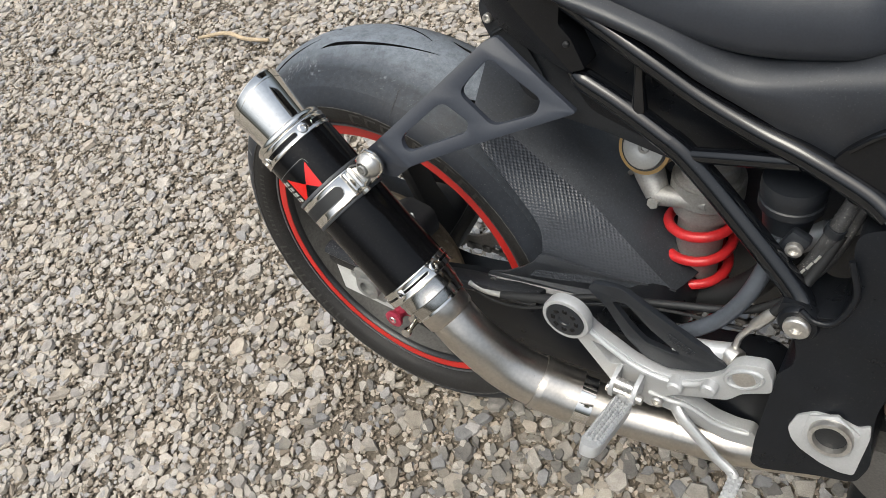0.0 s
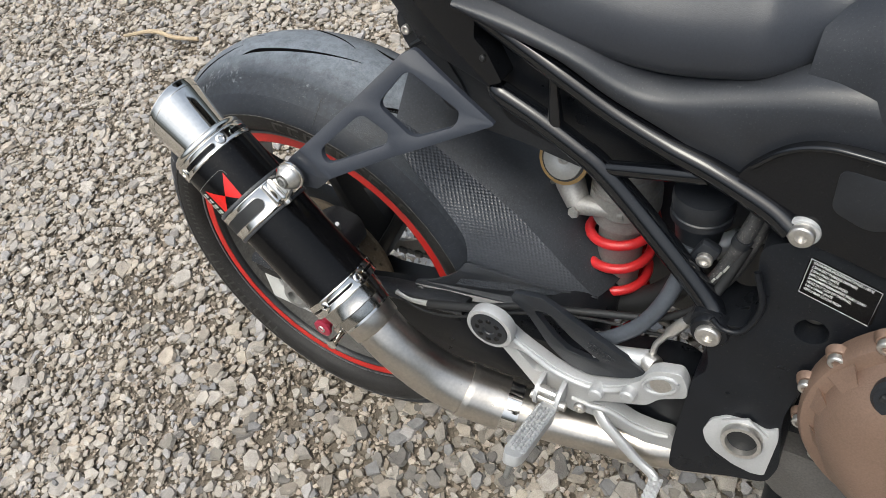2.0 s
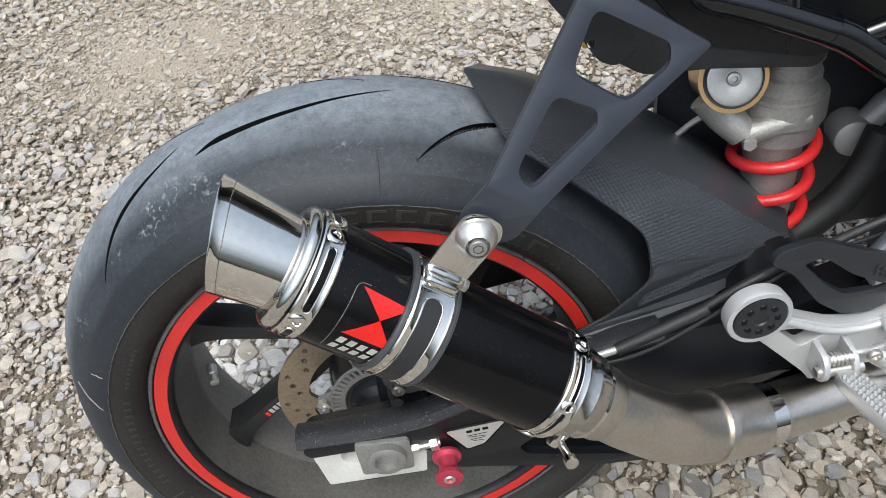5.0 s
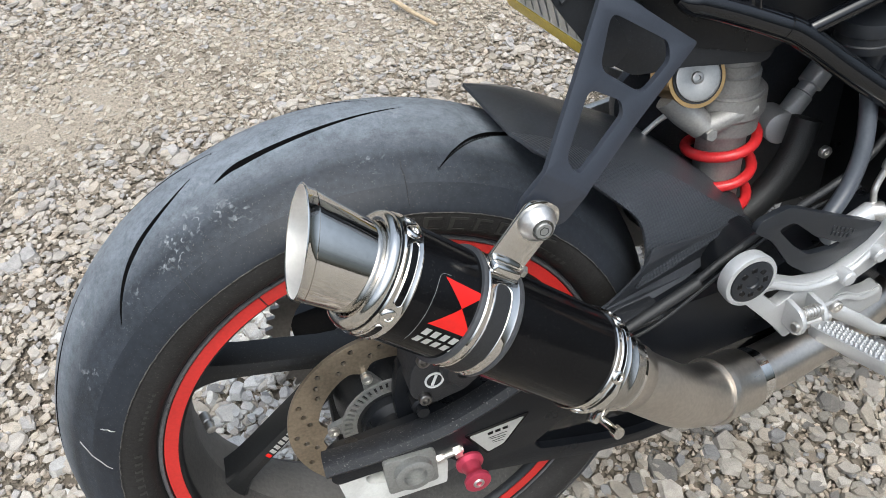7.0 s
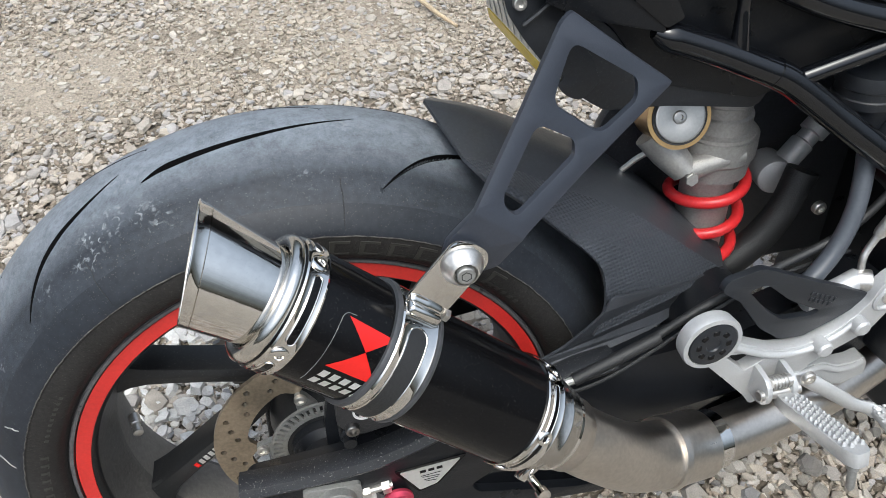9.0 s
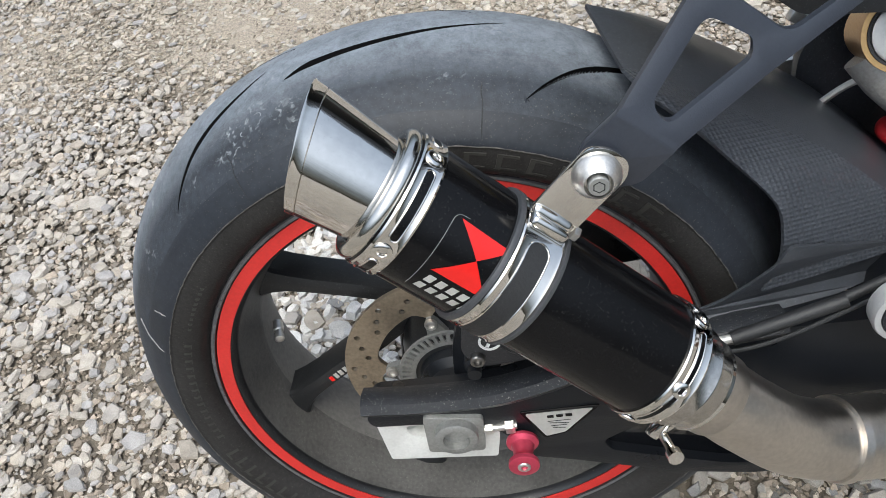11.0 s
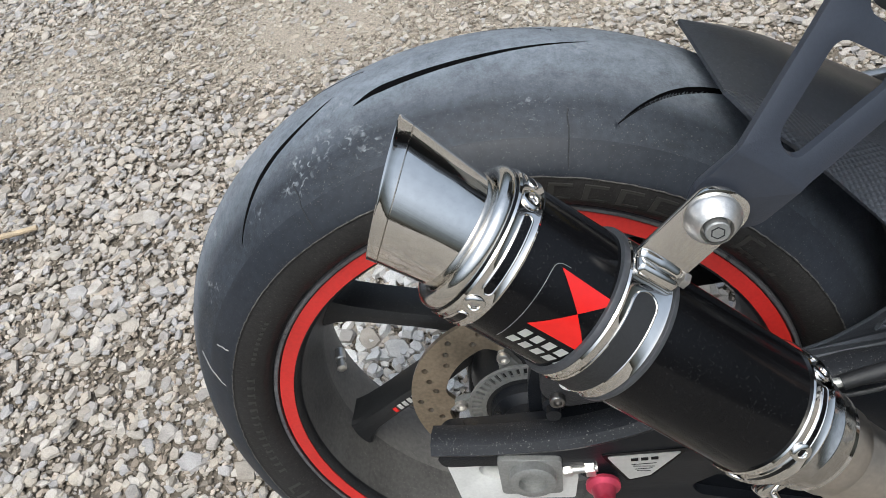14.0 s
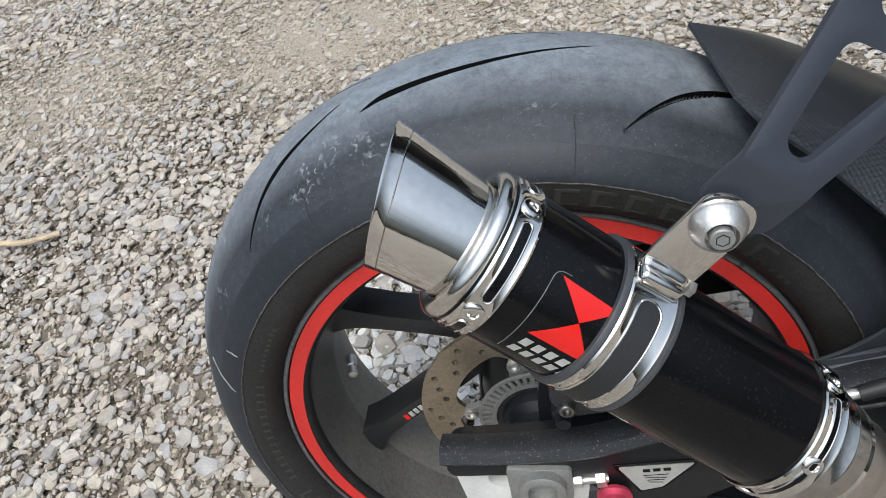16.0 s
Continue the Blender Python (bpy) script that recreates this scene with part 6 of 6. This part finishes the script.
part("shock_linkage", tube([(0.40, -0.03, 0.07), (0.435, -0.032, 0.100), (0.468, -0.034, 0.130), (0.490, -0.034, 0.165), (0.505, -0.03, 0.205)], [0.018, 0.017, 0.016, 0.015, 0.016], 16), RUBBER, bike, "black linkage arm behind the shock")
part("linkage_lug", turned([(0, 0.0185), (0.034, 0.0185), (0.036, 0.0175), (0.038, 0.012)], (0.504, 0.028, 0.181), (-0.25, -0.95, 0.1), 32), SILVER, bike, "grey alloy linkage lug")
part("linkage_stub", turned([(0, 0.0125), (0.034, 0.0125), (0.036, 0.0105), (0.046, 0.0105), (0.047, 0.014), (0.07, 0.014)], (0.508, 0.008, 0.186), (0.62, 0.1, 0.62), 24), SILVER, bike, "silver stub of the linkage")
part("linkage_bolt", bolt((0.516, -0.05, 0.172), OUT, 0.007, 0.006), ALLOY, bike)
part("inner_guard", slab([(0.43, 0.03), (0.43, 0.40), (0.66, 0.44), (0.66, 0.03)], side(0.05), 0.02, bevel=0.003), HUGGER, bike, "black plastic behind the shock")
part("linkage_rod", tube([(0.305, 0.0, 0.205), (0.33, -0.01, 0.235), (0.345, -0.02, 0.25)], 0.003, 8), ALLOY, bike)
part("inner_fender", slab(rounded([(0.327, 0.02), (0.324, 0.235), (0.337, 0.258), (0.44, 0.30), (0.44, 0.02)], 0.01), side(0.062), 0.012, bevel=0.003), HUGGER, bike, "black inner guard on the chain side")
part("far_strut", block((0.075, 0.012, 0.012), pose(0.362, 0.11, 0.235, 0, 29, 0), 0.003), ALLOY, bike, "pale strut on the far side")
part("far_strut", block((0.052, 0.012, 0.020), pose(0.333, 0.11, 0.200, 0, -6, 0), 0.003), ALLOY, bike, "pale strut on the far side")

# ---- rider footrest, pedal and brake parts ----
HANGER_Y = -0.168
CAST = [(0.3369, 0.1138), (0.3470, 0.1450), (0.357, 0.1365), (0.3771, 0.1262), (0.4021, 0.1144), (0.4259, 0.1105), (0.4455, 0.1128), (0.4636, 0.121), (0.4778, 0.1325), (0.4917, 0.148), (0.4953, 0.1623), (0.5056, 0.1737), (0.5268, 0.181), (0.5349, 0.1676), (0.5382, 0.1494), (0.5254, 0.1402), (0.5133, 0.1311), (0.5028, 0.1133), (0.4841, 0.1029), (0.4636, 0.0927), (0.4455, 0.0812), (0.4395, 0.0651), (0.4300, 0.0480), (0.4123, 0.0530), (0.3953, 0.0450), (0.3875, 0.0575), (0.3640, 0.0840)]
GAP = [(0.3545, 0.1190), (0.3783, 0.1160), (0.3985, 0.1050), (0.3790, 0.0935)]
foot_b = slab(rounded(CAST, 0.005, 3), lambda u, v, w: Vector((u, HANGER_Y + w, v)), 0.013, [rounded(GAP, 0.004, 3)[::-1]], bevel=0.0045, segs=3)
footrest = part("footrest_hanger", foot_b, SILVER, bike, "silver cast footrest hanger")
LOWER_ARM = [(0.4177, 0.0740), (0.4399, 0.0797), (0.467, 0.0759), (0.494, 0.0594), (0.516, 0.0533), (0.5318, 0.0539), (0.5403, 0.0412), (0.5434, 0.0188), (0.5400, 0.0060), (0.5292, 0.0098), (0.5152, 0.0228), (0.4838, 0.037), (0.4594, 0.0510), (0.4377, 0.0560)]
part("lower_arm", slab(rounded(LOWER_ARM, 0.005, 3), lambda u, v, w: Vector((u, HANGER_Y + 0.0005 + 0.2 * max(0.0, u - 0.44) + w, v)), 0.014, bevel=0.0045, segs=3), SILVER, footrest, "lower arm of the hanger")
part("cast_edge", tube([(0.352, HANGER_Y, 0.133), (0.3771, HANGER_Y - 0.001, 0.1205), (0.4021, HANGER_Y - 0.001, 0.1090), (0.4259, HANGER_Y - 0.001, 0.1053), (0.4455, HANGER_Y - 0.001, 0.1075), (0.466, HANGER_Y - 0.001, 0.1165), (0.4800, HANGER_Y - 0.001, 0.1290)], 0.0036, 10), SILVER, footrest)
part("cast_edge", tube([(0.425, HANGER_Y, 0.073), (0.4425, HANGER_Y - 0.001, 0.0740), (0.467, HANGER_Y + 0.0045, 0.0705), (0.494, HANGER_Y + 0.0098, 0.0545), (0.516, HANGER_Y + 0.0145, 0.0485), (0.530, HANGER_Y + 0.018, 0.0485)], 0.0034, 10), SILVER, footrest)
oval = [(0.5115 + 0.019 * math.cos(a) * 0.75 - 0.011 * math.sin(a) * 0.66, -0.1690, 0.1545 + 0.019 * math.cos(a) * 0.66 + 0.011 * math.sin(a) * 0.75) for a in [2 * math.pi * k / 24 for k in range(25)]]
part("oval_rim", tube(oval, 0.0022, 8, smooth=0), SILVER, footrest)
for p in ((0.4516, -0.165, 0.1085), (0.4838, -0.165, 0.1265)):
    part("hanger_boss", turned([(0, 0.0085), (0.012, 0.008), (0.014, 0.006)], p, OUT, 20), SILVER, footrest)
part("hanger_window", turned([(0, 0.011), (0.0012, 0.0105), (0.0014, 0.0095)], (0.5115, -0.1682, 0.1545), (0.05, -1, 0.05), 24), ALLOY, footrest)
heel = part("heel_disc", turned([(0, 0.0265), (0.010, 0.0275), (0.013, 0.0265), (0.0135, 0.0225), (0.011, 0.0215)], (0.329, -0.169, 0.1525), OUT, 48), SILVER, footrest, "silver heel disc")
part("heel_rubber", turned([(0, 0.0218), (0.003, 0.0214), (0.0035, 0.020), (0.0035, 0.007), (0.002, 0.006)], (0.329, -0.180, 0.1525), OUT, 40), PLASTIC, heel, "ribbed black rubber inlay")
# black blocks on the inlay stand in for its dark, shaded holes
for k in range(8):
    a = 2 * math.pi * k / 8
    part("rubber_slot", block((0.0062, 0.002, 0.0052), Matrix.Translation((0.329 + 0.0135 * math.cos(a), -0.1832, 0.1525 + 0.0135 * math.sin(a))) @ pose(0, 0, 0, 0, 90 - math.degrees(a), 0), 0.0008, None, 1), CAN_BLACK, heel)
GU = [(0.343, 0.1877), (0.3475, 0.1982), (0.3772, 0.2049), (0.39, 0.1997), (0.4423, 0.1747), (0.4982, 0.1502), (0.4962, 0.1447), (0.468, 0.1282), (0.4379, 0.1145), (0.4144, 0.1168), (0.39, 0.1358), (0.3637, 0.1724)]
GI = [(0.3692, 0.1826), (0.3854, 0.1868), (0.4143, 0.1619), (0.4373, 0.1486), (0.4483, 0.1435), (0.4408, 0.1391), (0.4105, 0.1406), (0.3928, 0.1554)]
guard = part("heel_guard", slab(rounded(GU, 0.005), side(-0.160), 0.007, [rounded(GI, 0.006)[::-1]], bevel=0.002, segs=3), PLASTIC, footrest, "black plastic heel guard")
bm = bmesh.new()
for j in range(2):
    for k in range(6 - j):
        block((0.0034, 0.0012, 0.0042), Matrix.Translation((0.434 + k * 0.0052, -0.1604, 0.1655 - j * 0.0065 - k * 0.0024)) @ pose(0, 0, 0, 0, 27, 0), 0.0003, bm, 1)
part("guard_print", bm, PLASTIC, guard, "raised lettering as plain bars")
P0, P1 = Vector((0.4085, -0.186, 0.0735)), Vector((0.4057, -0.2860, 0.1060))
PD = (P1 - P0).normalized()
PEG = [(-0.0065, 0.0), (-0.0105, 0.018), (-0.0105, 0.098), (-0.006, 0.1065), (0.007, 0.1045), (0.0105, 0.094), (0.0105, 0.018), (0.0065, 0.0)]
AX, AW = Vector((1, 0, 0)), PD.cross(Vector((1, 0, 0))).normalized()
if AW.z < 0:
    AW = -AW
bm = slab(rounded(PEG, 0.004), lambda u, v, w: P0 + AX * u + PD * v + AW * (w - 0.007), 0.013, bevel=0.002)
for k in range(14):
    for j in (-1.5, -0.5, 0.5, 1.5):
        at = P0 + PD * (0.019 + 0.0056 * k + (0.0028 if j in (-0.5, 1.5) else 0)) + AX * 0.0047 * j + AW * 0.0068
        turned([(-0.001, 0.0024), (0.0012, 0.0019), (0.0030, 0.0009), (0.0031, 0.0001)], at, AW, 5, bm)
peg = part("footpeg", bm, SILVER, footrest, "toothed bright alloy footpeg")
part("peg_feeler", turned([(0, 0.0045), (0.010, 0.0045), (0.011, 0.0036), (0.026, 0.0034), (0.028, 0.002)], P1 - PD * 0.010 - AW * 0.005, (-0.12, -0.35, -0.9), 10), DULL, peg)
for x in (0.388, 0.4130):
    part("clevis_ear", slab(rounded([(-0.165, 0.100), (-0.188, 0.097), (-0.196, 0.086), (-0.194, 0.072), (-0.182, 0.066), (-0.165, 0.070)], 0.006), lambda u, v, w: Vector((x + w, u, v)), 0.005, bevel=0.0015), SILVER, footrest)
bm = turned([(0, 0.0042), (0.001, 0.0052), (0.040, 0.0052), (0.041, 0.0042)], (0.384, -0.188, 0.080), (1, 0, 0), 16)
part("hinge_pin", bm, ALLOY, footrest)
bm = bmesh.new()
for k in range(5):
    turned([(0, 0.0066), (0.0022, 0.0066)], (0.3945 + 0.0034 * k, -0.187, 0.093), (1, 0, 0), 14, bm)
turned([(0, 0.0055), (0.020, 0.0055)], (0.393, -0.187, 0.093), (1, 0, 0), 14, bm)
part("hinge_spring", bm, ALLOY, footrest, "bright return spring of the peg")
part("clevis_bolt", bolt((0.4385, -0.180, 0.082), OUT, 0.0065, 0.005), ALLOY, footrest)
bm = tube([(0.452, -0.160, 0.060), (0.4640, -0.168, 0.0530), (0.4855, -0.172, 0.0375), (0.5080, -0.175, 0.0200), (0.5260, -0.178, 0.0120), (0.5335, -0.184, 0.0085)], [0.0095, 0.0090, 0.0085, 0.0080, 0.0080, 0.0085], 12, flat=0.65)
pedal = part("brake_pedal", bm, SILVER, footrest, "silver brake pedal lever")
bm = block((0.014, 0.036, 0.007), pose(0.5335, -0.199, 0.0100, 6, 0, -2), 0.002)
for j in range(6):
    for i in (-1, 0, 1):
        block((0.0035, 0.0035, 0.003), pose(0.5335, -0.199, 0.0100, 6, 0, -2) @ Matrix.Translation((i * 0.0055, -0.0155 + 0.0062 * j, 0.005)), 0.0008, bm, 1)
part("pedal_pad", bm, SILVER, pedal, "studded pedal pad")
cyl = part("brake_cylinder", tube([(0.437, -0.150, 0.146), (0.468, -0.148, 0.152), (0.492, -0.146, 0.158)], [0.0085, 0.0095, 0.0105], 18), SILVER, bike, "silver rear brake master cylinder")
part("banjo_bolt", hexnut((0.490, -0.1465, 0.1575), (0.85, -0.5, 0.1), 0.0105, 0.012, 0.004), ALLOY, cyl)
part("brake_line", tube([(0.494, -0.145, 0.163), (0.494, -0.142, 0.177), (0.498, -0.140, 0.187), (0.505, -0.140, 0.203)], 0.0033, 10), ALLOY, cyl)
part("line_crimp", turned([(0, 0.0045), (0.004, 0.0058), (0.026, 0.0058), (0.030, 0.0045)], (0.503, -0.140, 0.199), (0.45, 0, 0.9), 14), ALLOY, cyl)
part("brake_hose", tube([(0.515, -0.140, 0.223), (0.523, -0.137, 0.24), (0.534, -0.122, 0.262), (0.545, -0.11, 0.31)], 0.0048, 12), RUBBER, cyl)
part("fluid_hose", tube([(0.433, -0.140, 0.147), (0.452, -0.136, 0.161), (0.473, -0.130, 0.184), (0.488, -0.122, 0.215), (0.496, -0.11, 0.25), (0.497, -0.10, 0.28)], 0.0082, 16), mat("blue_grey_rubber", (0.060, 0.067, 0.080), 0.34, 0.0, 0.15, 30, 300, 0.05, 600), cyl, "grey rubber fluid hose")
part("hose_clip", tube([(0.434, -0.1405, 0.148), (0.439, -0.1395, 0.152)], 0.0095, 16, smooth=2), ALLOY, cyl)
res = part("brake_reservoir", turned([(0, 0.027), (0.004, 0.028), (0.012, 0.028), (0.013, 0.0265), (0.020, 0.0265), (0.021, 0.028), (0.028, 0.028), (0.030, 0.024), (0.058, 0.020), (0.066, 0.010)], (0.4965, -0.085, 0.335), (0.05, 0.05, -1), 36), PLASTIC, bike, "black brake fluid reservoir")
part("reservoir_lug", block((0.020, 0.012, 0.03), pose(0.512, -0.108, 0.283, 0, 20, 0), 0.004), PLASTIC, res)
part("reservoir_bolt", bolt((0.514, -0.114, 0.283), OUT, 0.0075, 0.005), ALLOY, res)
BRAID = mat("braided_sleeve", (0.05, 0.05, 0.052), 0.38, 0.2, 0.5, 90, 600, 0.4, 900, dust=0.9)
hose = part("braided_hose", tube([(0.518, -0.112, 0.245), (0.527, -0.112, 0.262), (0.535, -0.112, 0.292), (0.540, -0.112, 0.318), (0.545, -0.108, 0.345)], 0.0068, 14), BRAID, bike, "speckled braided hoses with printed sleeves")
for k in range(3):
    part("hose_print", tube([(0.5245 + 0.0042 * k, -0.1195, 0.260 + 0.010 * k), (0.527 + 0.0042 * k, -0.1195, 0.268 + 0.010 * k)], 0.0012, 6, smooth=2), BADGE, hose)
part("second_hose", tube([(0.528, -0.105, 0.235), (0.541, -0.106, 0.27), (0.549, -0.106, 0.31), (0.553, -0.104, 0.345)], 0.0055, 12), BRAID, hose)
part("hose_band", tube([(0.5385, -0.112, 0.310), (0.5400, -0.112, 0.318)], 0.0085, 14, smooth=2), PLASTIC, hose)
wire = part("sensor_cable", tube([(0.176, -0.137, 0.092), (0.20, -0.139, 0.091), (0.232, -0.141, 0.100)], 0.0036, 10), BADGE, bike, "grey sensor cable in a black sleeve")
part("cable_sleeve", tube([(0.226, -0.141, 0.098), (0.249, -0.141, 0.1075), (0.279, -0.141, 0.120), (0.305, -0.141, 0.131)], 0.0058, 12), RUBBER, wire)
part("thin_cable", tube([(0.185, -0.140, 0.087), (0.215, -0.144, 0.086), (0.255, -0.146, 0.097), (0.30, -0.146, 0.122), (0.35, -0.143, 0.150), (0.42, -0.128, 0.163), (0.50, -0.12, 0.17)], 0.0018, 8), RUBBER, wire)
part("long_cable", tube([(0.300, -0.140, 0.130), (0.35, -0.137, 0.155), (0.42, -0.125, 0.170), (0.49, -0.12, 0.195), (0.53, -0.118, 0.235)], 0.0042, 10), RUBBER, wire)
